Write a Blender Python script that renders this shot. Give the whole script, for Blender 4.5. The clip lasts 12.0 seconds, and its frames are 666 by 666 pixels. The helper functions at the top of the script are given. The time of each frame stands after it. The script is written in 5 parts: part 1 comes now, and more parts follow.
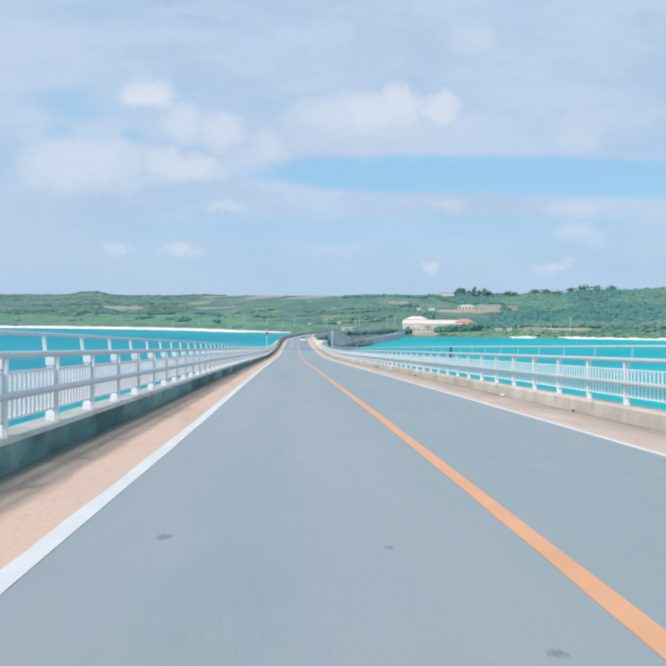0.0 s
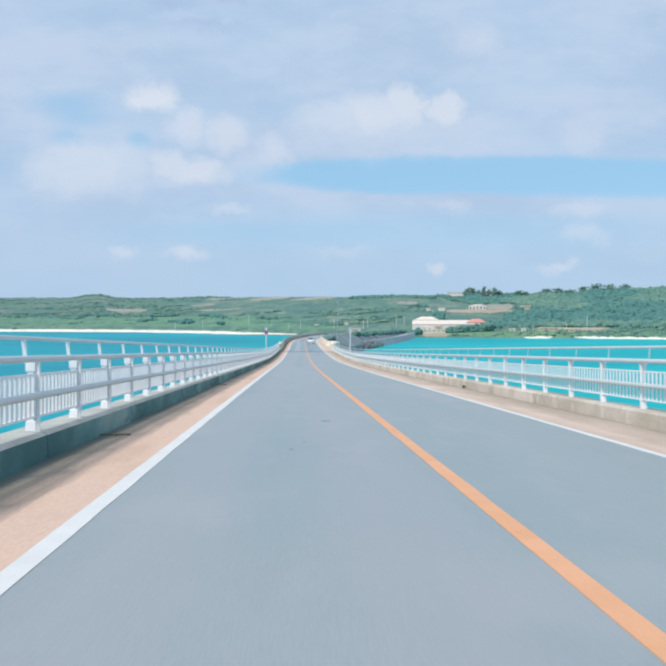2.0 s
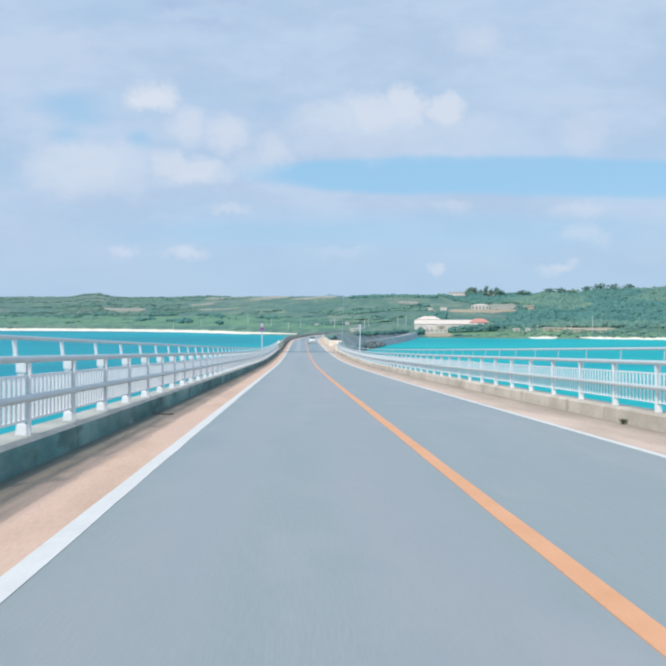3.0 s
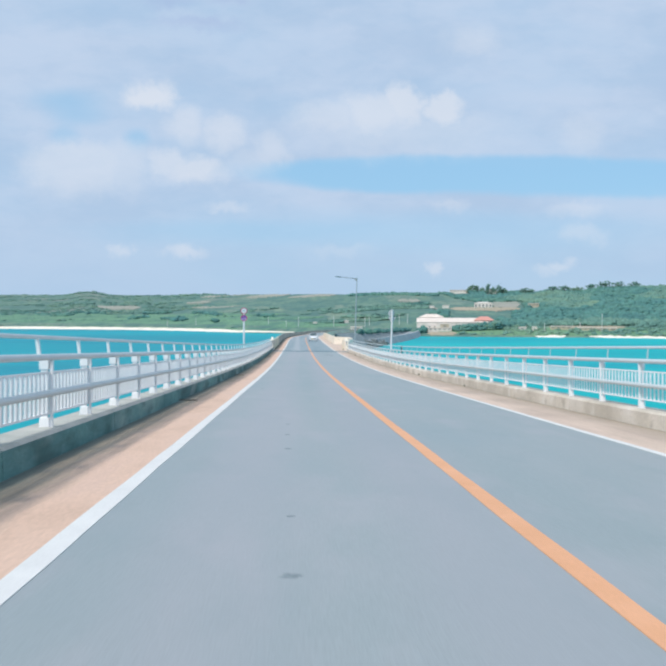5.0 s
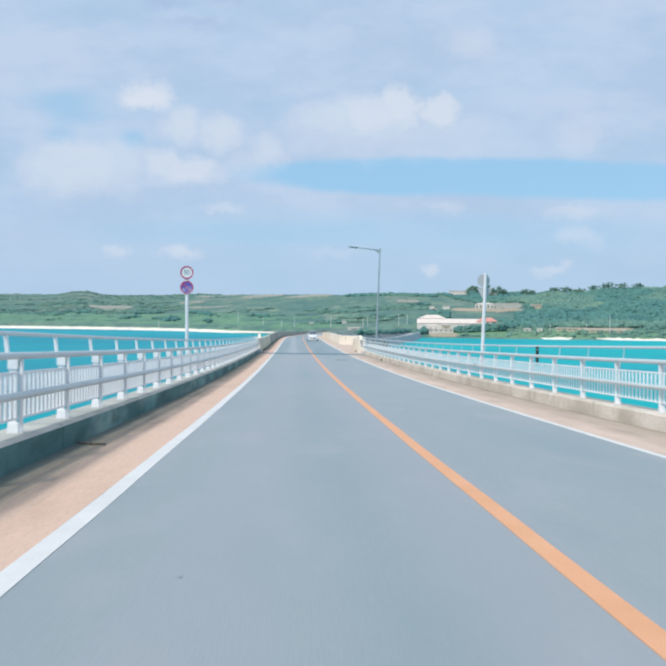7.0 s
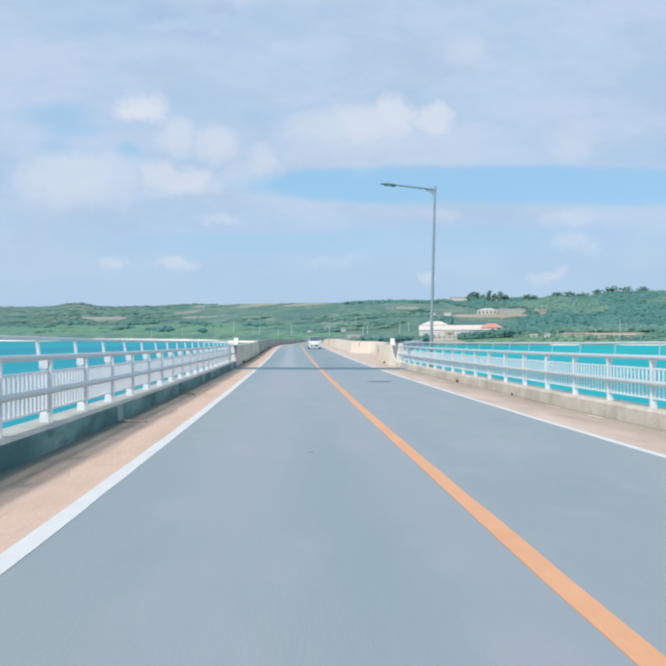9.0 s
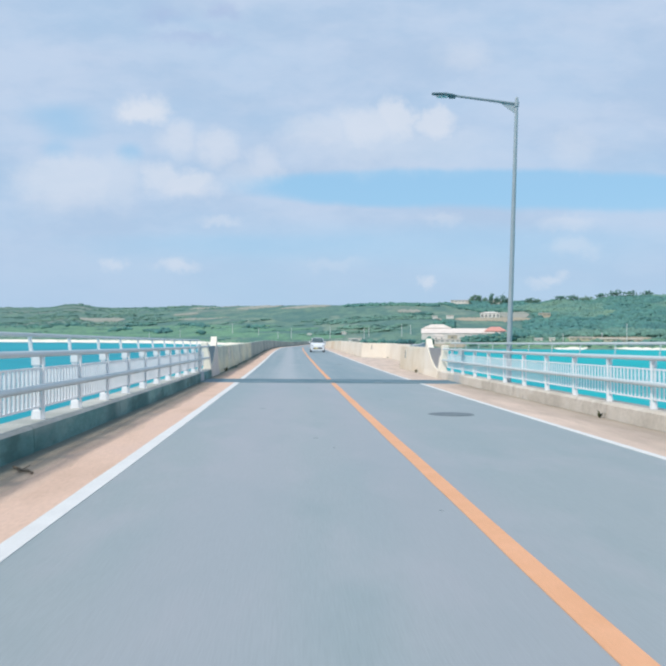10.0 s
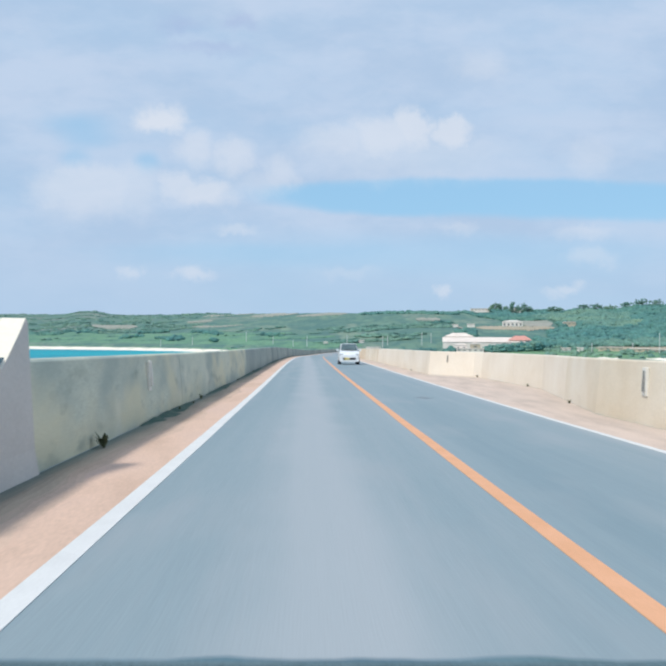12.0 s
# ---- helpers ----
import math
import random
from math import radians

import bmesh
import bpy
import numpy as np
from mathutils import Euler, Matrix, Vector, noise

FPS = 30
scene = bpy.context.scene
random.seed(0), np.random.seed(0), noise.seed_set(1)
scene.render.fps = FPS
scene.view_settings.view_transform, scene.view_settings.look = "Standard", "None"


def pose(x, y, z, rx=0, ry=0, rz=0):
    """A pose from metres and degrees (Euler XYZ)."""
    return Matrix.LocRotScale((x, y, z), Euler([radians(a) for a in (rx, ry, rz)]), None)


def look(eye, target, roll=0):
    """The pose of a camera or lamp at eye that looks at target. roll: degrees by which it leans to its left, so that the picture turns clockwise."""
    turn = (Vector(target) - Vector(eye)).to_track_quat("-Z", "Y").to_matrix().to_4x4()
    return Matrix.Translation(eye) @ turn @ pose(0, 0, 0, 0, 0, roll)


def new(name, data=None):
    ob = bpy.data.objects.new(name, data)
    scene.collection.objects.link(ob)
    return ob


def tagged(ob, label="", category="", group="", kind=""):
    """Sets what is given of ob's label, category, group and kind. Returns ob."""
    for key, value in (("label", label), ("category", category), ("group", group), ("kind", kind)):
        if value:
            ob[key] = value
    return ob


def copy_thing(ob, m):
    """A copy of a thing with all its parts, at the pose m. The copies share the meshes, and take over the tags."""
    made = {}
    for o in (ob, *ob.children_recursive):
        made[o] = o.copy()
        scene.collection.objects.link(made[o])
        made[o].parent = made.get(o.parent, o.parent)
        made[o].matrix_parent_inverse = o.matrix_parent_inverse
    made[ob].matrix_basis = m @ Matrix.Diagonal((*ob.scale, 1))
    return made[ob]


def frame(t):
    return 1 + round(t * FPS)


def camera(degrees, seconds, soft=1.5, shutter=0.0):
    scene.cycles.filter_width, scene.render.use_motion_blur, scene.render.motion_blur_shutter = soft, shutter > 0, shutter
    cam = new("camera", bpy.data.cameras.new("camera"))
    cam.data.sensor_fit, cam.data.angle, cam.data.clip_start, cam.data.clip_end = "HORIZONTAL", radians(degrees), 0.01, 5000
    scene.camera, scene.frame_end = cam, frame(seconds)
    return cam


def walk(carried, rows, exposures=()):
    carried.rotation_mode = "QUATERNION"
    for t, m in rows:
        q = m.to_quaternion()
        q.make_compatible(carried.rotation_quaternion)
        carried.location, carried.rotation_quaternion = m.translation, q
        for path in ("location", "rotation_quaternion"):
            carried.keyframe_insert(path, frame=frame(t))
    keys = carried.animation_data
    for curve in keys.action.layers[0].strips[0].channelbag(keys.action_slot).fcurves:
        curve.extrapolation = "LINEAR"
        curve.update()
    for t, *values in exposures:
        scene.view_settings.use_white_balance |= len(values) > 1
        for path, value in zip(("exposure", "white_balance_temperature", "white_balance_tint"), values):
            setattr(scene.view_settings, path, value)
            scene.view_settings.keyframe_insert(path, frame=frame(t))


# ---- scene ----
cam = camera(43.2, 12.0, soft=2.7, shutter=0.12)


# ---- the road's line: heading (degrees, right positive) and fall (per cent) along its length ----
LINE_S = [-60, 20, 60, 100, 140, 180, 200, 220, 240, 270, 300, 340, 380, 430, 520, 620, 760, 900]
HEAD_A = [1.55, -0.62, -0.47, -0.17, -0.11, -0.01, -0.08, 0.11, 0.33, 0.91, 1.64, 2.43, 3.41, 4.77, 11.0, 15.0, 13.5, 12.0]
FALL_A = [4.233, 4.454, 4.677, 4.318, 2.571, 1.722, 1.391, 1.366, 1.752, 2.295, 2.479, 2.225, 1.901, 1.597, 1.9, 1.8, 1.3, 1.0]
CROSS = 0.010


def line_table():
    s = np.arange(-260, 900, 1.0)
    a = np.radians(np.interp(s, LINE_S, HEAD_A))
    x, y = np.cumsum(np.sin(a)), np.cumsum(np.cos(a))
    z = -np.cumsum(np.interp(s, LINE_S, FALL_A) / 100)
    return s, x - x[260], y - y[260], z - z[260], a


LS, LX, LY, LZ, LA = line_table()


def at(s, u=0.0, w=0.0):
    """The place u metres to the right of the road's middle and w above its surface, s metres along."""
    x, y, z, a = (float(np.interp(s, LS, v)) for v in (LX, LY, LZ, LA))
    return Vector((x + u * math.cos(a), y - u * math.sin(a), z + w - CROSS * u))


def on_road(s, u=0.0, w=0.0, plumb=False):
    """A pose there, with y along the road."""
    p = at(s, u, w)
    fall = 0 if plumb else math.degrees(math.atan(float(np.interp(s, LINE_S, FALL_A)) / 100))
    return pose(p.x, p.y, p.z, -fall, 0, -math.degrees(float(np.interp(s, LS, LA))))


# ---- camera ----
EYE = 1.280
# seconds, metres gone, metres right of the road's middle, degrees to the right, degrees downwards, lean
AIM = [
    (0.0, -2.25, -1.628, 2.575, 1.576, 0.35),
    (0.5, 4.59, -1.603, 2.548, 1.404, 0.25),
    (1.0, 11.46, -1.582, 2.464, 1.555, -0.08),
    (1.5, 18.32, -1.587, 2.298, 1.381, -0.28),
    (2.0, 25.21, -1.602, 2.169, 1.447, -0.06),
    (2.5, 32.13, -1.621, 2.134, 1.427, -0.09),
    (3.0, 39.06, -1.644, 2.179, 1.446, 0.07),
    (5.0, 66.94, -1.673, 2.335, 1.513, 0.13),
    (5.5, 73.87, -1.685, 2.391, 1.449, 0.28),
    (6.0, 80.78, -1.656, 2.436, 1.367, 0.03),
    (6.5, 87.72, -1.660, 2.527, 1.362, 0.17),
    (7.0, 94.64, -1.647, 2.633, 1.408, 0.41),
    (9.0, 121.46, -1.472, 2.803, 0.792, -0.35),
    (9.5, 128.15, -1.451, 2.807, 0.665, -0.14),
    (10.0, 134.96, -1.417, 2.813, 0.593, -0.00),
    (10.5, 141.72, -1.394, 2.481, 0.467, -0.45),
    (11.0, 148.48, -1.505, 2.087, 0.429, 0.02),
    (11.5, 155.24, -1.603, 1.754, 0.203, -0.19),
    (12.0, 162.00, -1.741, 1.779, 0.003, 0.30),
]
walk(cam, [(t, Matrix.Translation(at(gone, lane, EYE)) @ pose(0, 0, 0, 90 - down, 0, -right) @ pose(0, 0, 0, 0, 0, lean))
           for t, gone, lane, right, down, lean in AIM])

# ---- sky and sun ----
SUN_TO = Vector((-0.47, -0.45, 0.78)).normalized()
world = bpy.data.worlds.new("world")
scene.world = world
world.use_nodes = True
wn, wl = world.node_tree.nodes, world.node_tree.links


def wnode(kind, **props):
    n = wn.new("ShaderNode" + kind)
    for k, v in props.items():
        if k == "operation":
            n.operation = v
        elif k == "blend":
            n.blend_type = v
    return n


def wmath(op, a, b=None, clamp=False):
    n = wnode("Math", operation=op)
    n.use_clamp = clamp
    for i, v in enumerate((a, b)):
        if v is None:
            continue
        if isinstance(v, (int, float)):
            n.inputs[i].default_value = v
        else:
            wl.new(v, n.inputs[i])
    return n.outputs[0]


def wramp(v, lo, hi, to_lo=0.0, to_hi=1.0):
    n = wn.new("ShaderNodeMapRange")
    n.interpolation_type = "SMOOTHSTEP"
    wl.new(v, n.inputs[0])
    for i, k in enumerate((lo, hi, to_lo, to_hi)):
        n.inputs[i + 1].default_value = k
    return n.outputs[0]


def wmix(f, a, b):
    n = wn.new("ShaderNodeMixRGB")
    for i, v in enumerate((f, a, b)):
        if isinstance(v, (int, float)):
            n.inputs[i].default_value = v
        elif isinstance(v, tuple):
            n.inputs[i].default_value = (*v, 1)
        else:
            wl.new(v, n.inputs[i])
    return n.outputs[0]


def wnoise(vec, scale, detail, rough=0.55):
    n = wn.new("ShaderNodeTexNoise")
    wl.new(vec, n.inputs["Vector"])
    n.inputs["Scale"].default_value, n.inputs["Detail"].default_value, n.inputs["Roughness"].default_value = scale, detail, rough
    return n


sky = wn.new("ShaderNodeTexSky")
sky.sky_type, sky.sun_disc = "NISHITA", False
sky.sun_elevation, sky.sun_rotation = math.asin(SUN_TO.z), math.atan2(SUN_TO.x, SUN_TO.y)
sky.dust_density, sky.ozone_density = 0.4, 2.0
clear = wn.new("ShaderNodeMixRGB")
clear.blend_type, clear.inputs[0].default_value = "MULTIPLY", 1.0
wl.new(sky.outputs[0], clear.inputs[1])
clear.inputs[2].default_value = (0.135, 0.135, 0.135, 1)
coord = wn.new("ShaderNodeTexCoord")
split = wn.new("ShaderNodeSeparateXYZ")
wl.new(coord.outputs["Generated"], split.inputs[0])
ahead = wmath("MAXIMUM", wmath("ABSOLUTE", split.outputs[1]), 0.08)
across, rise = wmath("DIVIDE", split.outputs[0], ahead), wmath("DIVIDE", split.outputs[2], ahead)
flat = wn.new("ShaderNodeCombineXYZ")
wl.new(across, flat.inputs[0]), wl.new(rise, flat.inputs[1])
# ragged edges: the flat place is pushed about by noises of three sizes
push = wnoise(flat.outputs[0], 16.0, 4, 0.6)
push2 = wnoise(flat.outputs[0], 48.0, 5, 0.62)


def wvec(op, a, b):
    n = wnode("VectorMath", operation=op)
    for i, v in enumerate((a, b)):
        if isinstance(v, tuple):
            n.inputs[i].default_value = v
        else:
            wl.new(v, n.inputs[i])
    return n


def shifted(src, n, amount):
    d = wvec("SUBTRACT", n.outputs["Color"], (0.5, 0.5, 0.5)).outputs[0]
    d = wvec("MULTIPLY", d, (amount * 1.4, amount, 0)).outputs[0]
    return wvec("ADD", src, d).outputs[0]


ragged = shifted(shifted(flat.outputs[0], push, 0.030), push2, 0.024)
drift = shifted(flat.outputs[0], push, 0.02)


def puff(cx, cy, hw, up, down, top, soft, src):
    """A cloud round one place: half width, height above and depth below it, its whiteness, and how wide its edge fades."""
    d = wvec("SUBTRACT", src, (cx, cy, 0)).outputs[0]
    xyz = wn.new("ShaderNodeSeparateXYZ")
    wl.new(d, xyz.inputs[0])
    high = wmath("MAXIMUM", wmath("MULTIPLY", xyz.outputs[1], 1 / up), wmath("MULTIPLY", xyz.outputs[1], -1 / down))
    wide = wmath("MULTIPLY", xyz.outputs[0], 1 / hw)
    far_ = wmath("SQRT", wmath("ADD", wmath("MULTIPLY", wide, wide), wmath("MULTIPLY", high, high)))
    return wramp(far_, 1.0 + soft, 1.0 - soft, 0.0, top)


# heaped clouds: across, rise, half width, height above, depth below, whiteness, softness of the edge
HEAPS = [(-0.174, 0.250, 0.030, 0.018, 0.014, 0.95, 0.55), (-0.131, 0.220, 0.024, 0.017, 0.022, 0.50, 0.6), (-0.086, 0.212, 0.022, 0.018, 0.024, 0.55, 0.6),
         (-0.150, 0.176, 0.026, 0.014, 0.020, 0.65, 0.6), (-0.122, 0.170, 0.040, 0.013, 0.018, 0.75, 0.6), (-0.262, 0.176, 0.060, 0.022, 0.040, 0.55, 0.45),
         (-0.205, 0.176, 0.030, 0.018, 0.034, 0.42, 0.6), (-0.034, 0.194, 0.018, 0.018, 0.028, 0.42, 0.65), (-0.050, 0.180, 0.030, 0.014, 0.016, 0.30, 0.7),
         (0.095, 0.240, 0.046, 0.020, 0.032, 0.70, 0.55), (0.124, 0.252, 0.022, 0.016, 0.026, 0.80, 0.5), (0.168, 0.246, 0.028, 0.013, 0.024, 0.80, 0.5),
         (0.034, 0.229, 0.038, 0.014, 0.022, 0.50, 0.65), (0.120, 0.218, 0.105, 0.016, 0.030, 0.38, 0.7), (0.206, 0.320, 0.030, 0.016, 0.014, 0.36, 0.8),
         (-0.138, 0.069, 0.022, 0.006, 0.007, 0.58, 0.8), (-0.205, 0.073, 0.012, 0.007, 0.007, 0.45, 0.7), (0.162, 0.051, 0.008, 0.007, 0.007, 0.55, 0.6),
         (0.300, 0.047, 0.014, 0.005, 0.006, 0.40, 0.8), (0.314, 0.053, 0.013, 0.005, 0.006, 0.50, 0.7), (0.326, 0.059, 0.008, 0.004, 0.005, 0.40, 0.8), (0.340, 0.095, 0.026, 0.009, 0.012, 0.36, 0.7),
         (0.048, 0.072, 0.030, 0.006, 0.008, 0.20, 0.8), (-0.085, 0.124, 0.020, 0.006, 0.007, 0.42, 0.7), (0.182, 0.125, 0.018, 0.005, 0.009, 0.34, 0.7),
         (0.335, 0.127, 0.030, 0.006, 0.010, 0.36, 0.7), (0.338, 0.212, 0.024, 0.018, 0.022, 0.34, 0.7)]
heap = None
for cloud in HEAPS:
    v = puff(*cloud, ragged)
    heap = v if heap is None else wmath("MAXIMUM", heap, v)
# thin veil of high cloud, with a long clear gap, small holes beside the heaps and a thinner reach low over the land
veil = wnoise(wvec("MULTIPLY", drift, (2.6, 9.0, 1)).outputs[0], 1.0, 5, 0.55)
cover = wramp(veil.outputs["Fac"], 0.30, 0.62, 0.74, 0.98)
HOLES = [(0.235, 0.166, 0.280, 0.020, 0.026, 0.95, 0.24), (0.120, 0.162, 0.160, 0.020, 0.020, 0.95, 0.26), (0.420, 0.158, 0.160, 0.022, 0.020, 0.9, 0.3),
         (-0.272, 0.246, 0.034, 0.010, 0.012, 0.6, 0.9), (-0.258, 0.228, 0.026, 0.012, 0.010, 0.5, 0.9), (-0.190, 0.200, 0.013, 0.011, 0.012, 0.65, 0.7), (-0.272, 0.206, 0.016, 0.010, 0.010, 0.5, 0.7),
         (0.200, 0.100, 0.260, 0.018, 0.030, 0.42, 0.7), (-0.060, 0.095, 0.150, 0.010, 0.016, 0.38, 0.8)]
smooth_place = shifted(flat.outputs[0], push, 0.010)
for hole in HOLES:
    clearer = wmath("SUBTRACT", 1.0, puff(*hole, smooth_place))
    cover = wmath("MULTIPLY", cover, clearer)
shade = wnoise(wvec("MULTIPLY", drift, (5.0, 12.0, 1)).outputs[0], 1.0, 5, 0.6)
veil_c = wmix(wramp(shade.outputs["Fac"], 0.34, 0.64), (0.448, 0.588, 0.785), (0.549, 0.661, 0.836))
# a few dusky violet strands high up
strand = wmath("MAXIMUM", puff(-0.118, 0.338, 0.040, 0.006, 0.008, 0.5, 0.9, ragged), puff(-0.150, 0.362, 0.022, 0.010, 0.010, 0.5, 0.9, ragged))
strand = wmath("MAXIMUM", strand, puff(-0.080, 0.366, 0.016, 0.010, 0.008, 0.5, 0.9, ragged))
veil_c = wmix(strand, veil_c, (0.41, 0.50, 0.74))
veil_c = wmix(wramp(rise, 0.15, 0.02, 0.0, 0.75), veil_c, (0.435, 0.60, 0.80))
blue = wmix(0.80, clear.outputs[0], (0.31, 0.585, 0.85))
sky_c = wmix(cover, blue, veil_c)
sky_c = wmix(wmath("MULTIPLY", heap, 0.80), sky_c, (0.76, 0.80, 0.88))
below = wramp(split.outputs[2], -0.02, -0.0)
sky_c = wmix(below, (0.25, 0.40, 0.46), sky_c)
wl.new(sky_c, wn["Background"].inputs[0])
wn["Background"].inputs[1].default_value = 1.0
sun = new("sun", bpy.data.lights.new("sun", "SUN"))
sun.data.energy, sun.data.angle, sun.data.color = 2.95, radians(6.0), (1, 0.95, 0.87)
sun.matrix_world = look(SUN_TO * 100, (0, 0, 0))


# ---- materials ----
def surface(name, colours, rough=0.8, scale=1.0, fine=30.0, bump=0.15, metal=0.0, spread=0.25, stretch=(1, 1, 1), each=0.0, spec=0.5, bump_size=0.01):
    """A surface whose colour goes through the given ones by a coarse noise, with a fine grain and relief. each: by how much pieces differ."""
    m = bpy.data.materials.new(name)
    m.use_nodes = True
    n, l = m.node_tree.nodes, m.node_tree.links
    b = n["Principled BSDF"]
    mp, geo = n.new("ShaderNodeMapping"), n.new("ShaderNodeNewGeometry")
    l.new(geo.outputs["Position"], mp.inputs[0])
    mp.inputs["Scale"].default_value = stretch
    a, g = n.new("ShaderNodeTexNoise"), n.new("ShaderNodeTexNoise")
    for t, s, d in ((a, scale, 5), (g, fine, 3)):
        l.new(mp.outputs[0], t.inputs["Vector"])
        t.inputs["Scale"].default_value, t.inputs["Detail"].default_value, t.inputs["Roughness"].default_value = s, d, 0.62
    ramp = n.new("ShaderNodeValToRGB")
    l.new(a.outputs["Fac"], ramp.inputs[0])
    el = ramp.color_ramp.elements
    while len(el) < len(colours):
        el.new(0.5)
    for i, c in enumerate(colours):
        el[i].position = 0.5 if len(colours) == 1 else 0.32 + 0.36 * i / (len(colours) - 1)
        el[i].color = (*c, 1)
    grain = n.new("ShaderNodeMapRange")
    l.new(g.outputs["Fac"], grain.inputs[0])
    for i, v in enumerate((0.3, 0.7, 1 - spread, 1 + spread)):
        grain.inputs[i + 1].default_value = v
    mul = n.new("ShaderNodeVectorMath")
    mul.operation = "SCALE"
    l.new(ramp.outputs[0], mul.inputs[0])
    l.new(grain.outputs[0], mul.inputs["Scale"])
    out = mul.outputs[0]
    if each:
        info = n.new("ShaderNodeObjectInfo")
        er = n.new("ShaderNodeMapRange")
        l.new(info.outputs["Random"], er.inputs[0])
        er.inputs[3].default_value, er.inputs[4].default_value = 1 - each, 1 + each
        m2 = n.new("ShaderNodeVectorMath")
        m2.operation = "SCALE"
        l.new(out, m2.inputs[0])
        l.new(er.outputs[0], m2.inputs["Scale"])
        out = m2.outputs[0]
    l.new(out, b.inputs["Base Color"])
    b.inputs["Roughness"].default_value, b.inputs["Metallic"].default_value = rough, metal
    b.inputs["Specular IOR Level"].default_value = spec
    if bump:
        bp = n.new("ShaderNodeBump")
        bp.inputs["Strength"].default_value, bp.inputs["Distance"].default_value = bump, bump_size
        l.new(g.outputs["Fac"], bp.inputs["Height"])
        l.new(bp.outputs[0], b.inputs["Normal"])
    return m


def blend_over(m, colour, scale, lo, hi, strength=1.0, stretch=(1, 1, 1), detail=6):
    """Stains or streaks with a shape of their own over a surface."""
    n, l = m.node_tree.nodes, m.node_tree.links
    b = n["Principled BSDF"]
    src = b.inputs["Base Color"].links[0].from_socket
    geo, mp = n.new("ShaderNodeNewGeometry"), n.new("ShaderNodeMapping")
    l.new(geo.outputs["Position"], mp.inputs[0])
    mp.inputs["Scale"].default_value = stretch
    t, r = n.new("ShaderNodeTexNoise"), n.new("ShaderNodeMapRange")
    l.new(mp.outputs[0], t.inputs["Vector"])
    t.inputs["Scale"].default_value, t.inputs["Detail"].default_value = scale, detail
    l.new(t.outputs["Fac"], r.inputs[0])
    for i, v in enumerate((lo, hi, 0, strength)):
        r.inputs[i + 1].default_value = v
    mix = n.new("ShaderNodeMixRGB")
    l.new(r.outputs[0], mix.inputs[0])
    l.new(src, mix.inputs[1])
    mix.inputs[2].default_value = (*colour, 1)
    l.new(mix.outputs[0], b.inputs["Base Color"])
    return m


ASPHALT = surface("asphalt", [(0.258, 0.315, 0.324), (0.292, 0.335, 0.344), (0.325, 0.349, 0.363)], 0.50, 0.40, 90, 0.2, spread=0.06, stretch=(1, 0.05, 1), spec=0.6)
blend_over(ASPHALT, (0.234, 0.308, 0.331), 0.35, 0.46, 0.70, 0.6, (1, 0.3, 1))
ASPHALT_NEW = surface("newer_asphalt", [(0.185, 0.265, 0.30), (0.24, 0.31, 0.34), (0.315, 0.36, 0.385)], 0.62, 0.55, 90, 0.2, spread=0.045, stretch=(1, 0.012, 1), spec=0.5)


def lane_wear(m, middle, half, colour, strength):
    """A band worn lighter along the lane's middle."""
    n, l = m.node_tree.nodes, m.node_tree.links
    b = n["Principled BSDF"]
    src = b.inputs["Base Color"].links[0].from_socket
    geo, sep = n.new("ShaderNodeNewGeometry"), n.new("ShaderNodeSeparateXYZ")
    l.new(geo.outputs["Position"], sep.inputs[0])
    t = n.new("ShaderNodeTexNoise")
    t.inputs["Scale"].default_value = 0.35
    l.new(geo.outputs["Position"], t.inputs["Vector"])
    off, gap, mag, r = n.new("ShaderNodeMath"), n.new("ShaderNodeMath"), n.new("ShaderNodeMath"), n.new("ShaderNodeMapRange")
    off.operation, gap.operation, mag.operation = "MULTIPLY_ADD", "ADD", "ABSOLUTE"
    l.new(t.outputs["Fac"], off.inputs[0])
    off.inputs[1].default_value, off.inputs[2].default_value = 0.5, -middle - 0.25
    l.new(sep.outputs["X"], gap.inputs[0])
    l.new(off.outputs[0], gap.inputs[1])
    l.new(gap.outputs[0], mag.inputs[0])
    l.new(mag.outputs[0], r.inputs[0])
    r.interpolation_type = "SMOOTHSTEP"
    for i, v in enumerate((half * 0.2, half, strength, 0.0)):
        r.inputs[i + 1].default_value = v
    mix = n.new("ShaderNodeMixRGB")
    l.new(r.outputs[0], mix.inputs[0])
    l.new(src, mix.inputs[1])
    mix.inputs[2].default_value = (*colour, 1)
    l.new(mix.outputs[0], b.inputs["Base Color"])


blend_over(ASPHALT, (0.389, 0.385, 0.407), 1.3, 0.54, 0.70, 0.35, (1, 0.35, 1), 4)
blend_over(ASPHALT, (0.224, 0.287, 0.299), 1.7, 0.56, 0.72, 0.35, (1, 0.4, 1), 4)
blend_over(ASPHALT_NEW, (0.37, 0.385, 0.40), 1.0, 0.54, 0.72, 0.35, (1, 0.2, 1), 4)
lane_wear(ASPHALT_NEW, -2.45, 0.7, (0.40, 0.425, 0.445), 0.62)
lane_wear(ASPHALT_NEW, 2.2, 0.55, (0.36, 0.385, 0.405), 0.5)
lane_wear(ASPHALT, -2.75, 0.75, (0.340, 0.348, 0.376), 0.38)
lane_wear(ASPHALT, -1.05, 0.85, (0.344, 0.344, 0.374), 0.42)
JOINT_FILL = surface("joint_filler", [(0.07, 0.145, 0.195), (0.105, 0.19, 0.235), (0.16, 0.25, 0.29)], 0.8, 1.4, 50, 0.4, spread=0.2, stretch=(0.7, 1.8, 1))
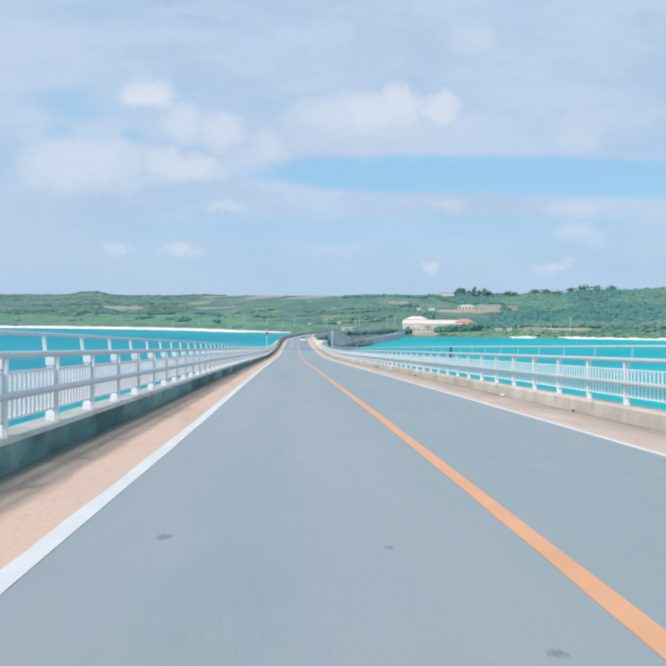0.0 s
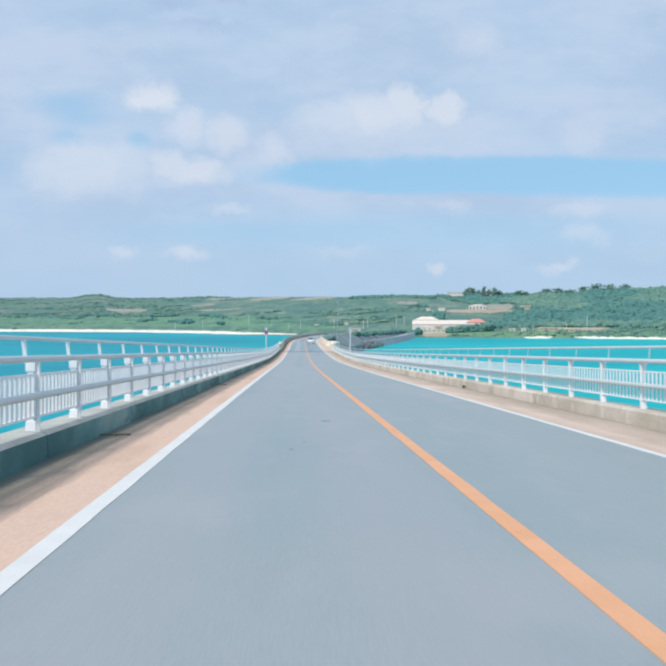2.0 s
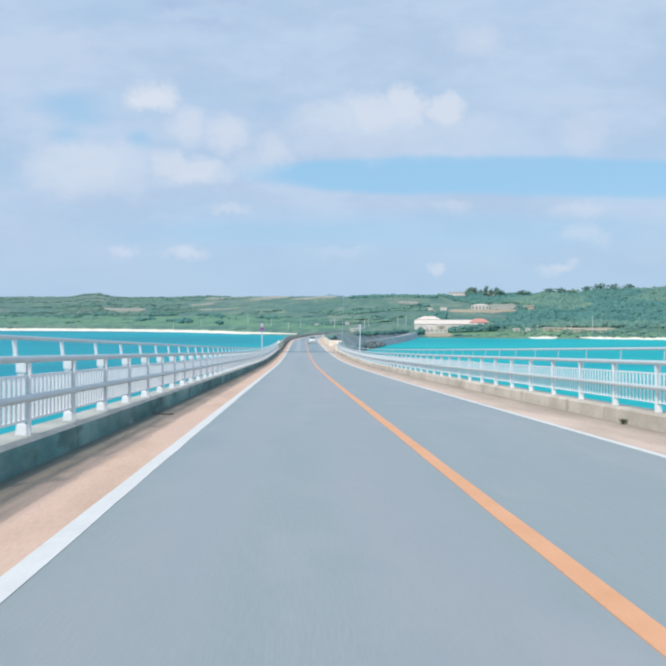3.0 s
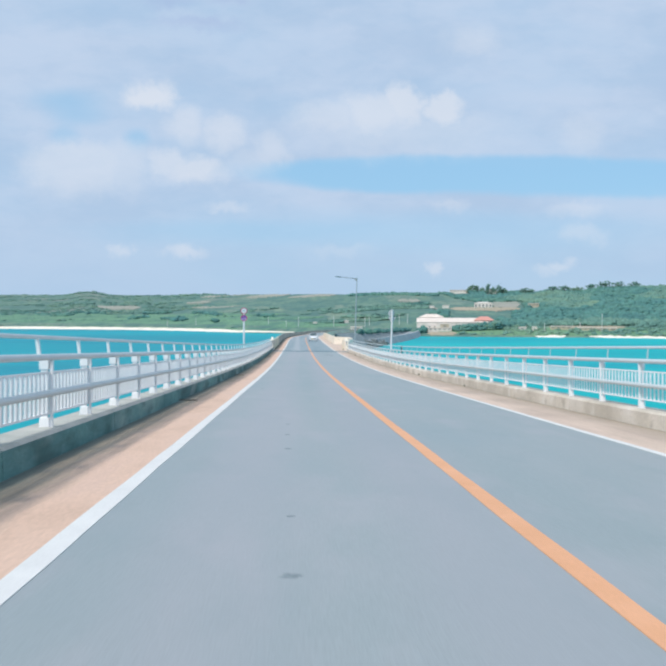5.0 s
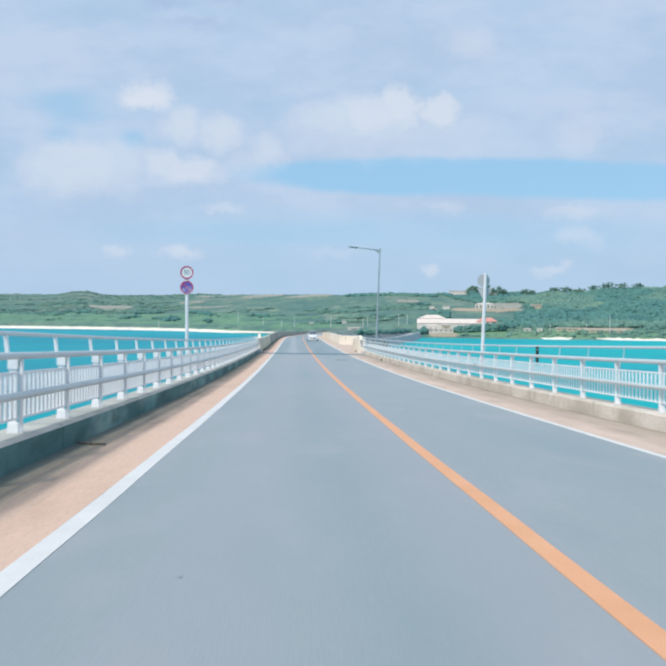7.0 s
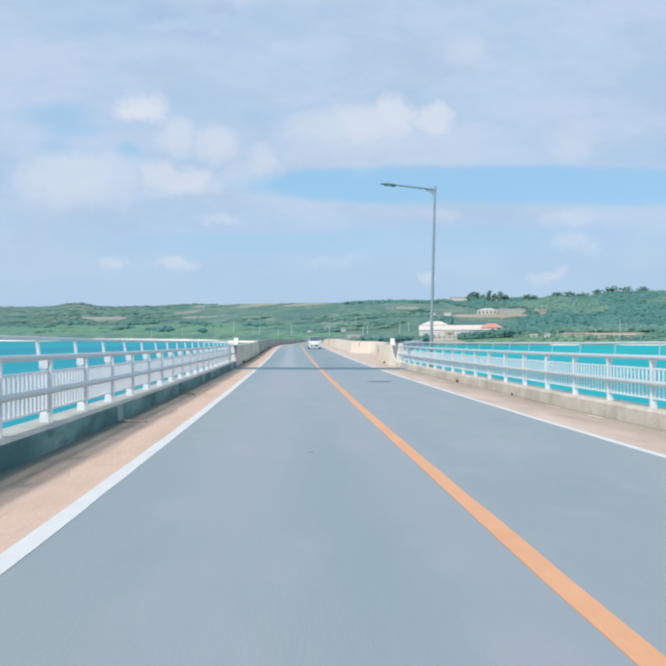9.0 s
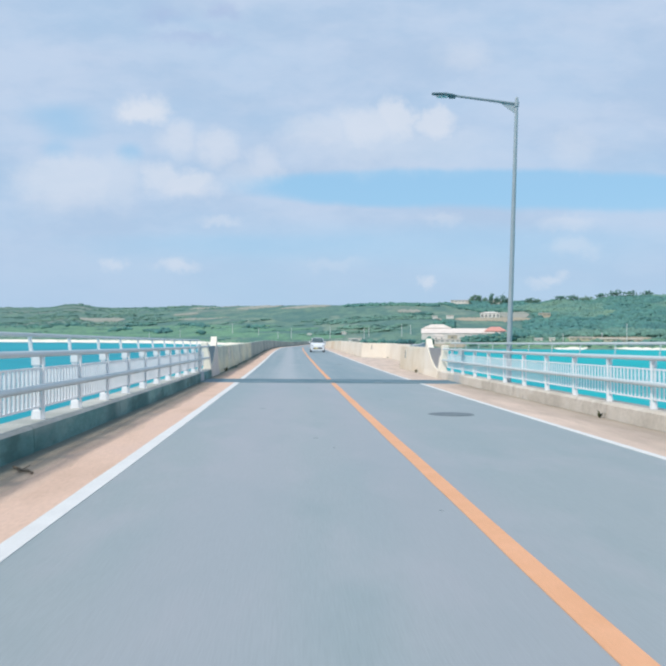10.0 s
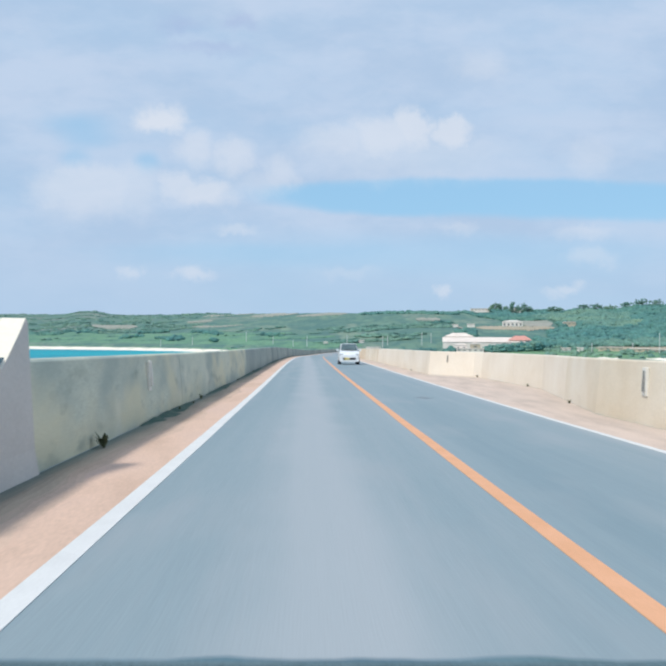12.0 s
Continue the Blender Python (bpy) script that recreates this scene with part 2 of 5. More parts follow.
blend_over(JOINT_FILL, (0.045, 0.115, 0.125), 0.9, 0.50, 0.66, 0.8, (0.5, 1.6, 1))
blend_over(JOINT_FILL, (0.24, 0.31, 0.35), 1.1, 0.56, 0.68, 0.55, (0.6, 1.8, 1))
JOINT_STEEL = surface("joint_steel", [(0.075, 0.13, 0.15), (0.12, 0.18, 0.20)], 0.7, 3, 60, 0.2, metal=0.1)
STAIN = surface("oil_stain", [(0.18, 0.225, 0.24), (0.235, 0.275, 0.295)], 0.8, 6, 60, 0.2)
IRON = surface("worn_iron", [(0.12, 0.155, 0.175), (0.165, 0.20, 0.22)], 0.7, 4, 60, 0.3)
LINE_WHITE = surface("white_line_paint", [(0.655, 0.655, 0.645), (0.72, 0.72, 0.705)], 0.7, 2.5, 60, 0.2, spread=0.08)
LINE_ORANGE = surface("orange_line_paint", [(0.70, 0.352, 0.182), (0.76, 0.397, 0.222)], 0.7, 2.0, 60, 0.2, spread=0.08)
SHOULDER = surface("sandy_shoulder", [(0.56, 0.39, 0.295), (0.66, 0.465, 0.36), (0.63, 0.45, 0.365)], 0.95, 0.9, 40, 0.15, spread=0.09, stretch=(1, 0.3, 1))
BANK = surface("bank_scrub", [(0.115, 0.245, 0.145), (0.155, 0.29, 0.16)], 0.95, 0.02, 0.3, 0, spread=0.25)


def kerb_tones(name, tones):
    """Tones of grit and dust from the kerb's foot outwards; the west set has kerb shade mixed in."""
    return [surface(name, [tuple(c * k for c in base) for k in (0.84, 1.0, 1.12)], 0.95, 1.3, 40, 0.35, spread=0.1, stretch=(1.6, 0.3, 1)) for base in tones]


# west set: its dark end is grit plus painted shade of kerb and wall
DIRT_SHADE_WEST = kerb_tones("kerb_dirt_and_shade", ((0.13, 0.16, 0.14), (0.17, 0.185, 0.155), (0.22, 0.215, 0.175), (0.29, 0.25, 0.195), (0.36, 0.29, 0.22), (0.42, 0.33, 0.25), (0.48, 0.36, 0.275), (0.54, 0.39, 0.30), (0.585, 0.42, 0.325)))
DIRT_EAST = kerb_tones("dry_kerb_dirt", ((0.31, 0.26, 0.205), (0.38, 0.315, 0.25), (0.42, 0.345, 0.28), (0.445, 0.36, 0.295), (0.465, 0.375, 0.305), (0.49, 0.39, 0.32), (0.52, 0.41, 0.335), (0.545, 0.43, 0.35), (0.57, 0.45, 0.365), (0.60, 0.47, 0.385)))
DIRT_PALE = kerb_tones("pale_wall_dust", [(0.54 + 0.007 * k, 0.445 + 0.004 * k, 0.375 + 0.003 * k) for k in range(10)])
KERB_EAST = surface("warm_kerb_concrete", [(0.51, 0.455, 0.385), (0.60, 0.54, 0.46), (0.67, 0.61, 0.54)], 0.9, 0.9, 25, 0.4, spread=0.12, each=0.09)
blend_over(KERB_EAST, (0.36, 0.315, 0.25), 0.8, 0.50, 0.68, 0.55, (1, 0.7, 1))
blend_over(KERB_EAST, (0.70, 0.66, 0.60), 2.2, 0.56, 0.68, 0.5)
blend_over(KERB_EAST, (0.24, 0.21, 0.17), 3.5, 0.62, 0.72, 0.5, (1, 1, 0.5))
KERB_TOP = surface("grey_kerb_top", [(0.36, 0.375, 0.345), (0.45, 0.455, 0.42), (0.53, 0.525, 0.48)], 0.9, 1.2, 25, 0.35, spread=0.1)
CONCRETE = surface("weathered_concrete", [(0.48, 0.52, 0.435), (0.55, 0.58, 0.475), (0.605, 0.62, 0.50)], 0.9, 0.7, 25, 0.35, spread=0.10, each=0.03, stretch=(1, 0.3, 1.2))
blend_over(CONCRETE, (0.33, 0.39, 0.35), 0.85, 0.46, 0.60, 0.8, (1, 0.36, 0.8), 3)
blend_over(CONCRETE, (0.67, 0.63, 0.445), 0.9, 0.46, 0.62, 0.7, (1, 0.4, 0.9), 3)
blend_over(CONCRETE, (0.72, 0.70, 0.58), 1.4, 0.58, 0.74, 0.45, (1, 0.45, 0.8))
blend_over(CONCRETE, (0.21, 0.25, 0.205), 2.0, 0.60, 0.74, 0.55, (1, 0.4, 1.2))
CONCRETE_FAR = surface("lichened_concrete", [(0.25, 0.30, 0.285), (0.32, 0.37, 0.34), (0.40, 0.435, 0.39)], 0.9, 0.35, 25, 0.35, spread=0.10, each=0.06, stretch=(1, 0.4, 0.8))
blend_over(CONCRETE_FAR, (0.15, 0.20, 0.185), 0.4, 0.48, 0.66, 0.6, (1.0, 0.4, 0.7), 4)
CONCRETE_TEAL = surface("teal_concrete", [(0.085, 0.23, 0.225), (0.145, 0.305, 0.295), (0.24, 0.395, 0.37)], 0.9, 0.9, 25, 0.35, spread=0.16, each=0.12, stretch=(1, 0.6, 1.2))
blend_over(CONCRETE_TEAL, (0.04, 0.115, 0.12), 0.35, 0.44, 0.62, 0.75, (1, 1, 1))
blend_over(CONCRETE_TEAL, (0.34, 0.40, 0.37), 0.9, 0.54, 0.70, 0.5, (1, 0.5, 1.5))
blend_over(CONCRETE_TEAL, (0.035, 0.085, 0.08), 2.0, 0.54, 0.66, 0.55, (1, 0.45, 1.4))
KERB_WASHED = surface("washed_kerb", [(0.20, 0.33, 0.325), (0.27, 0.395, 0.38)], 0.9, 3.0, 25, 0.3, spread=0.1)
CONCRETE_PALE = surface("smooth_grey_concrete", [(0.50, 0.48, 0.45), (0.57, 0.545, 0.51)], 0.9, 1.0, 25, 0.25, spread=0.06)
CREAM = surface("cream_concrete", [(0.66, 0.57, 0.44), (0.72, 0.64, 0.52), (0.76, 0.695, 0.59)], 0.85, 0.35, 25, 0.2, spread=0.06, each=0.05)
CREAM_BAY = surface("washed_cream_concrete", [(0.73, 0.645, 0.53), (0.78, 0.70, 0.59), (0.81, 0.745, 0.645)], 0.85, 0.35, 25, 0.2, spread=0.06, each=0.03)
blend_over(CREAM_BAY, (0.66, 0.55, 0.41), 0.5, 0.56, 0.72, 0.45, (1, 0.7, 1.0))
CREAM_PALE = surface("pale_cream_concrete", [(0.80, 0.73, 0.60), (0.86, 0.80, 0.69)], 0.85, 0.9, 25, 0.2, spread=0.05)
blend_over(CREAM, (0.60, 0.42, 0.23), 0.22, 0.46, 0.66, 0.55, (1, 0.7, 1.0))
blend_over(CREAM, (0.50, 0.40, 0.29), 1.2, 0.60, 0.76, 0.35, (1, 0.5, 0.8))
blend_over(CREAM, (0.82, 0.77, 0.68), 0.5, 0.56, 0.70, 0.5, (1, 0.6, 0.8))
# one kind of plate in two colours: shade painted west, sunlight painted east
PLATE_SHADED = surface("shaded_plate", [(0.115, 0.20, 0.24), (0.14, 0.225, 0.265)], 0.6, 1.5, 30, 0.1, spread=0.05)
PLATE_SUNLIT = surface("sunlit_plate", [(0.27, 0.275, 0.285), (0.31, 0.31, 0.315)], 0.6, 1.5, 30, 0.1, spread=0.05)
RAIL_GREY = surface("grey_rail_paint", [(0.52, 0.585, 0.60), (0.59, 0.65, 0.66)], 0.45, 2, 40, 0.05, metal=0.05, spread=0.05)
RAIL_WHITE = surface("white_rail_paint", [(0.76, 0.78, 0.80), (0.84, 0.85, 0.86)], 0.5, 2, 40, 0.05, spread=0.05)
GALV = surface("galvanised_steel", [(0.40, 0.45, 0.47), (0.50, 0.54, 0.555)], 0.45, 1.5, 40, 0.08, metal=0.35, spread=0.06)
LAMP_POLE = surface("grey_pole_zinc", [(0.30, 0.36, 0.39), (0.37, 0.43, 0.455)], 0.6, 1.5, 40, 0.05, metal=0.1, spread=0.05)
LAMP_ARM = surface("dark_arm_zinc", [(0.20, 0.26, 0.29), (0.26, 0.32, 0.35)], 0.6, 1.5, 40, 0.05, spread=0.05)
PLATE_BACK = surface("plate_back", [(0.40, 0.44, 0.46), (0.46, 0.50, 0.52)], 0.6, 4, 40, 0, spread=0.05)
LAMP_GREY = surface("lamp_head_grey", [(0.12, 0.19, 0.22), (0.17, 0.24, 0.27)], 0.5, 4, 40, 0.05)
SCUFF = surface("scuffed_mortar", [(0.19, 0.255, 0.285), (0.26, 0.32, 0.345)], 0.9, 2, 40, 0.3, spread=0.12)
LENS = surface("lamp_lens", [(0.55, 0.6, 0.62)], 0.25, 4, 40, 0)
SIGN_TEAL = surface("sign_teal", [(0.09, 0.27, 0.32)], 0.4, 4, 40, 0, spread=0.04)
SIGN_RED = surface("sign_red", [(0.46, 0.06, 0.15)], 0.4, 4, 40, 0, spread=0.04)
SIGN_BLUE = surface("sign_blue", [(0.12, 0.10, 0.40)], 0.4, 4, 40, 0, spread=0.04)
SIGN_WHITE = surface("sign_white", [(0.72, 0.74, 0.76)], 0.4, 4, 40, 0, spread=0.04)
DARK = surface("dark_rubber", [(0.02, 0.024, 0.026), (0.035, 0.038, 0.04)], 0.7, 6, 60, 0.1)
VAN_WHITE = surface("white_car_paint", [(0.72, 0.76, 0.79)], 0.25, 2, 40, 0, spread=0.03)
GLASS_DARK = surface("tinted_glass", [(0.05, 0.085, 0.095), (0.10, 0.15, 0.16)], 0.1, 2, 40, 0)
PLATE_YELLOW = surface("yellow_plate", [(0.72, 0.58, 0.10)], 0.5, 2, 40, 0)
CHROME = surface("lamp_glass", [(0.55, 0.6, 0.62)], 0.2, 2, 40, 0, metal=0.3)
MOSS = surface("damp_moss", [(0.03, 0.075, 0.06), (0.05, 0.10, 0.08), (0.085, 0.13, 0.095)], 0.95, 2.5, 30, 0.4, spread=0.2)
WEED = surface("weed_leaf", [(0.06, 0.08, 0.04), (0.12, 0.14, 0.07)], 0.8, 12, 60, 0.1)
CRUMB = surface("mortar_crumbs", [(0.56, 0.47, 0.38), (0.66, 0.57, 0.48)], 0.95, 8, 40, 0.2)
TWIG = surface("dry_twig", [(0.12, 0.10, 0.075), (0.2, 0.16, 0.12)], 0.9, 12, 60, 0.1)
SAND = surface("white_coral_sand", [(0.80, 0.74, 0.62), (0.86, 0.80, 0.70)], 0.95, 0.05, 1.5, 0.1, spread=0.05)
ROCK = surface("dark_armour_stone", [(0.09, 0.125, 0.135), (0.16, 0.19, 0.19), (0.24, 0.26, 0.25)], 0.95, 0.3, 4, 0.5, spread=0.2, each=0.2)
REVET = surface("revetment_concrete", [(0.16, 0.215, 0.23), (0.21, 0.26, 0.27), (0.27, 0.31, 0.315)], 0.9, 0.06, 2, 0.3, spread=0.12)
QUAY = surface("breakwater_concrete", [(0.30, 0.34, 0.365), (0.38, 0.41, 0.43), (0.45, 0.475, 0.485)], 0.9, 0.08, 2, 0.3, spread=0.1)
WALL_WHITE = surface("white_render", [(0.72, 0.66, 0.60), (0.79, 0.74, 0.69)], 0.85, 0.2, 4, 0.05, spread=0.05)
WALL_TAN = surface("tan_render", [(0.50, 0.44, 0.33), (0.58, 0.50, 0.38)], 0.85, 0.2, 4, 0.05, spread=0.05)
ROOF_RED = surface("red_roof_tile", [(0.60, 0.27, 0.225), (0.66, 0.33, 0.28)], 0.85, 0.4, 6, 0.1, spread=0.1)
ROOF_PALE = surface("pale_roof", [(0.70, 0.60, 0.53), (0.79, 0.71, 0.64)], 0.85, 0.2, 4, 0.05, spread=0.05)
OPENING = surface("dark_opening", [(0.16, 0.18, 0.18), (0.22, 0.23, 0.22)], 0.4, 1, 10, 0)
POLE = surface("concrete_pole", [(0.58, 0.60, 0.58), (0.66, 0.66, 0.63)], 0.9, 1, 10, 0.05)
BARK = surface("bark", [(0.09, 0.075, 0.055), (0.14, 0.11, 0.08)], 0.95, 3, 20, 0.3)
LEAF = surface("tree_leaf", [(0.05, 0.165, 0.16), (0.068, 0.195, 0.175), (0.09, 0.22, 0.18)], 0.8, 0.05, 0.9, 0.0, spread=0.35)
SCRUB = surface("scrub_leaf", [(0.095, 0.215, 0.185), (0.115, 0.235, 0.19), (0.14, 0.26, 0.195)], 0.85, 0.03, 0.9, 0.0, spread=0.35)
blend_over(LEAF, (0.10, 0.228, 0.165), 0.016, 0.50, 0.64, 0.7, (1, 0.6, 1))
blend_over(LEAF, (0.04, 0.135, 0.135), 0.035, 0.52, 0.66, 0.6, (1, 0.6, 1))
blend_over(SCRUB, (0.18, 0.285, 0.185), 0.02, 0.52, 0.66, 0.6, (1, 0.5, 1))
blend_over(SCRUB, (0.07, 0.175, 0.155), 0.03, 0.50, 0.66, 0.6, (1, 0.5, 1))
for leaf in (LEAF, SCRUB):
    n_, l_ = leaf.node_tree.nodes, leaf.node_tree.links
    g_ = n_.new("ShaderNodeNewGeometry")
    h_ = n_.new("ShaderNodeHueSaturation")
    r_ = n_.new("ShaderNodeMapRange")
    l_.new(g_.outputs["Random Per Island"], r_.inputs[0])
    r_.inputs[3].default_value, r_.inputs[4].default_value = 0.86, 1.16
    l_.new(r_.outputs[0], h_.inputs["Value"])
    bs_ = n_["Principled BSDF"]
    l_.new(bs_.inputs["Base Color"].links[0].from_socket, h_.inputs["Color"])
    l_.new(h_.outputs[0], bs_.inputs["Base Color"])


def land_material():
    """Fields, scrub and bare earth in patches, with hedge-dark grain."""
    m = surface("hillside", [(0.09, 0.19, 0.155), (0.12, 0.22, 0.17), (0.15, 0.245, 0.18)], 0.95, 0.012, 0.12, 0.0, spread=0.3, stretch=(1.0, 0.5, 1))
    n, l = m.node_tree.nodes, m.node_tree.links
    b = n["Principled BSDF"]
    src = b.inputs["Base Color"].links[0].from_socket
    geo, mp = n.new("ShaderNodeNewGeometry"), n.new("ShaderNodeMapping")
    l.new(geo.outputs["Position"], mp.inputs[0])
    mp.inputs["Scale"].default_value = (0.014, 0.0075, 0.0)
    vo = n.new("ShaderNodeTexVoronoi")
    vo.distance = "MANHATTAN"
    l.new(mp.outputs[0], vo.inputs["Vector"])
    vo.inputs["Scale"].default_value = 1.0
    sp = n.new("ShaderNodeSeparateColor")
    l.new(vo.outputs["Color"], sp.inputs[0])
    ramp = n.new("ShaderNodeValToRGB")
    l.new(sp.outputs[0], ramp.inputs[0])
    el = ramp.color_ramp.elements
    ramp.color_ramp.interpolation = "CONSTANT"
    tones = [(0.0, (0.08, 0.18, 0.155)), (0.25, (0.115, 0.22, 0.165)), (0.48, (0.155, 0.255, 0.185)), (0.68, (0.22, 0.275, 0.215)), (0.80, (0.28, 0.28, 0.245)), (0.88, (0.095, 0.195, 0.16))]
    while len(el) < len(tones):
        el.new(0.5)
    for e, (p, c) in zip(el, tones):
        e.position, e.color = p, (*c, 1)
    mix = n.new("ShaderNodeMixRGB")
    mix.inputs[0].default_value = 0.55
    l.new(src, mix.inputs[1])
    l.new(ramp.outputs[0], mix.inputs[2])
    l.new(mix.outputs[0], b.inputs["Base Color"])
    blend_over(m, (0.19, 0.28, 0.19), 1.0, 0.54, 0.66, 0.55, (0.016, 0.006, 0))
    blend_over(m, (0.30, 0.30, 0.24), 1.0, 0.63, 0.70, 0.6, (0.022, 0.008, 0))
    blend_over(m, (0.065, 0.16, 0.145), 1.0, 0.47, 0.60, 0.75, (0.040, 0.014, 0))
    return blend_over(m, (0.06, 0.15, 0.14), 1.0, 0.50, 0.62, 0.7, (0.13, 0.05, 0))


LAND = land_material()
LAWN = surface("shore_grass", [(0.105, 0.24, 0.155), (0.14, 0.28, 0.17)], 0.95, 0.02, 0.3, 0, spread=0.25)
blend_over(LAWN, (0.065, 0.165, 0.14), 1.0, 0.48, 0.62, 0.7, (0.05, 0.03, 0))
EARTH_PALE = surface("fallow_earth", [(0.23, 0.265, 0.215), (0.30, 0.31, 0.26), (0.36, 0.34, 0.295)], 0.95, 0.02, 0.2, 0, spread=0.15)
EARTH = surface("bare_earth", [(0.34, 0.305, 0.225), (0.42, 0.355, 0.265)], 0.95, 0.03, 0.4, 0, spread=0.12)


def sea_material():
    m = bpy.data.materials.new("lagoon_water")
    m.use_nodes = True
    n, l = m.node_tree.nodes, m.node_tree.links
    b = n["Principled BSDF"]
    geo = n.new("ShaderNodeNewGeometry")
    mp = n.new("ShaderNodeMapping")
    l.new(geo.outputs["Position"], mp.inputs[0])
    mp.inputs["Scale"].default_value = (0.35, 1, 1)
    big, rip = n.new("ShaderNodeTexNoise"), n.new("ShaderNodeTexNoise")
    for t, s, d in ((big, 0.008, 4), (rip, 0.35, 4)):
        l.new(mp.outputs[0], t.inputs["Vector"])
        t.inputs["Scale"].default_value, t.inputs["Detail"].default_value = s, d
    ramp = n.new("ShaderNodeValToRGB")
    l.new(big.outputs["Fac"], ramp.inputs[0])
    el = ramp.color_ramp.elements
    el[0].position, el[0].color = 0.36, (0.012, 0.25, 0.325, 1)
    el[1].position, el[1].color = 0.66, (0.006, 0.32, 0.385, 1)
    # the lagoon is deeper west of the bridge and shallower east of it
    sep, east = n.new("ShaderNodeSeparateXYZ"), n.new("ShaderNodeMapRange")
    l.new(geo.outputs["Position"], sep.inputs[0])
    l.new(sep.outputs["X"], east.inputs[0])
    for i, v in enumerate((-90.0, 60.0, 0.0, 1.0)):
        east.inputs[i + 1].default_value = v
    shallow = n.new("ShaderNodeMixRGB")
    shallow.blend_type = "MULTIPLY"
    l.new(east.outputs[0], shallow.inputs[0])
    l.new(ramp.outputs[0], shallow.inputs[1])
    shallow.inputs[2].default_value = (0.05, 1.40, 1.19, 1)
    l.new(shallow.outputs[0], b.inputs["Base Color"])
    # long drifts of deeper and shallower water, and wind lanes
    blend_over(m, (0.004, 0.27, 0.36), 1.0, 0.46, 0.68, 0.55, (0.0035, 0.020, 0), 4)
    blend_over(m, (0.012, 0.45, 0.50), 1.0, 0.56, 0.72, 0.45, (0.006, 0.034, 0), 4)
    blend_over(m, (0.03, 0.33, 0.40), 1.0, 0.58, 0.68, 0.5, (0.03, 0.22, 0), 3)
    b.inputs["Roughness"].default_value = 0.4
    b.inputs["Specular IOR Level"].default_value = 0.01
    bp = n.new("ShaderNodeBump")
    bp.inputs["Strength"].default_value, bp.inputs["Distance"].default_value = 0.5, 0.3
    l.new(rip.outputs["Fac"], bp.inputs["Height"])
    l.new(bp.outputs[0], b.inputs["Normal"])
    return m


SEA = sea_material()


# ---- building helpers ----
def mesh_of(name, bm, material, smooth=False):
    bmesh.ops.recalc_face_normals(bm, faces=bm.faces)
    if smooth:
        for e in bm.edges:
            e.smooth = len(e.link_faces) == 2 and e.calc_face_angle(0.0) < 0.7
    me = bpy.data.meshes.new(name)
    bm.to_mesh(me)
    bm.free()
    me.materials.append(material)
    if smooth:
        me.polygons.foreach_set("use_smooth", [True] * len(me.polygons))
    return me


def part(name, bm, material, parent, label="", smooth=False):
    ob = new(name, mesh_of(name, bm, material, smooth))
    ob.parent = parent
    return tagged(ob, label)


def thing(name, label, category, group="", kind="", m=None):
    ob = tagged(new(name), label, category, group, kind)
    ob.empty_display_size = 0.1
    if m is not None:
        ob.matrix_basis = m
    return ob


def box(bm, lo, hi, bevel=0.0, top=1.0):
    """A box between two corners; top: its upper face's size beside the lower one's."""
    vs = []
    cx, cy = (lo[0] + hi[0]) / 2, (lo[1] + hi[1]) / 2
    for z, k in ((lo[2], 1.0), (hi[2], top)):
        for x, y in ((lo[0], lo[1]), (hi[0], lo[1]), (hi[0], hi[1]), (lo[0], hi[1])):
            vs.append(bm.verts.new((cx + (x - cx) * k, cy + (y - cy) * k, z)))
    fs = [bm.faces.new([vs[i] for i in q]) for q in ((3, 2, 1, 0), (4, 5, 6, 7), (0, 1, 5, 4), (1, 2, 6, 5), (2, 3, 7, 6), (3, 0, 4, 7))]
    if bevel:
        bmesh.ops.bevel(bm, geom=list({e for f in fs for e in f.edges}), offset=bevel, segments=2, affect="EDGES", profile=0.6)
    return bm


def tube(bm, p, q, r, r2=None, n=10, cap=True):
    p, q = Vector(p), Vector(q)
    r2 = r if r2 is None else r2
    rot = (q - p).to_track_quat("Z", "Y").to_matrix()
    rings = []
    for c, k in ((p, r), (q, r2)):
        rings.append([bm.verts.new(c + rot @ Vector((k * math.cos(2 * math.pi * i / n), k * math.sin(2 * math.pi * i / n), 0))) for i in range(n)])
    for i in range(n):
        bm.faces.new((rings[0][i], rings[0][(i + 1) % n], rings[1][(i + 1) % n], rings[1][i]))
    if cap:
        bm.faces.new(rings[0][::-1])
        bm.faces.new(rings[1])
    return bm


def prism(bm, outline, a, b, axis="y"):
    """An outline of two coordinates, drawn out along an axis from a to b."""
    put = {"y": lambda p, v: (p[0], v, p[1]), "x": lambda p, v: (v, p[0], p[1]), "z": lambda p, v: (p[0], p[1], v)}[axis]
    ra, rb = ([bm.verts.new(put(p, v)) for p in outline] for v in (a, b))
    k = len(outline)
    for i in range(k):
        bm.faces.new((ra[i], ra[(i + 1) % k], rb[(i + 1) % k], rb[i]))
    bm.faces.new(ra[::-1])
    bm.faces.new(rb)
    return bm


def loft(bm, rings, cap=True):
    rows = [[bm.verts.new(p) for p in ring] for ring in rings]
    k = len(rows[0])
    for a, b in zip(rows, rows[1:]):
        for j in range(k):
            bm.faces.new((a[j], a[(j + 1) % k], b[(j + 1) % k], b[j]))
    if cap:
        bm.faces.new(rows[0][::-1])
        bm.faces.new(rows[-1])
    return bm


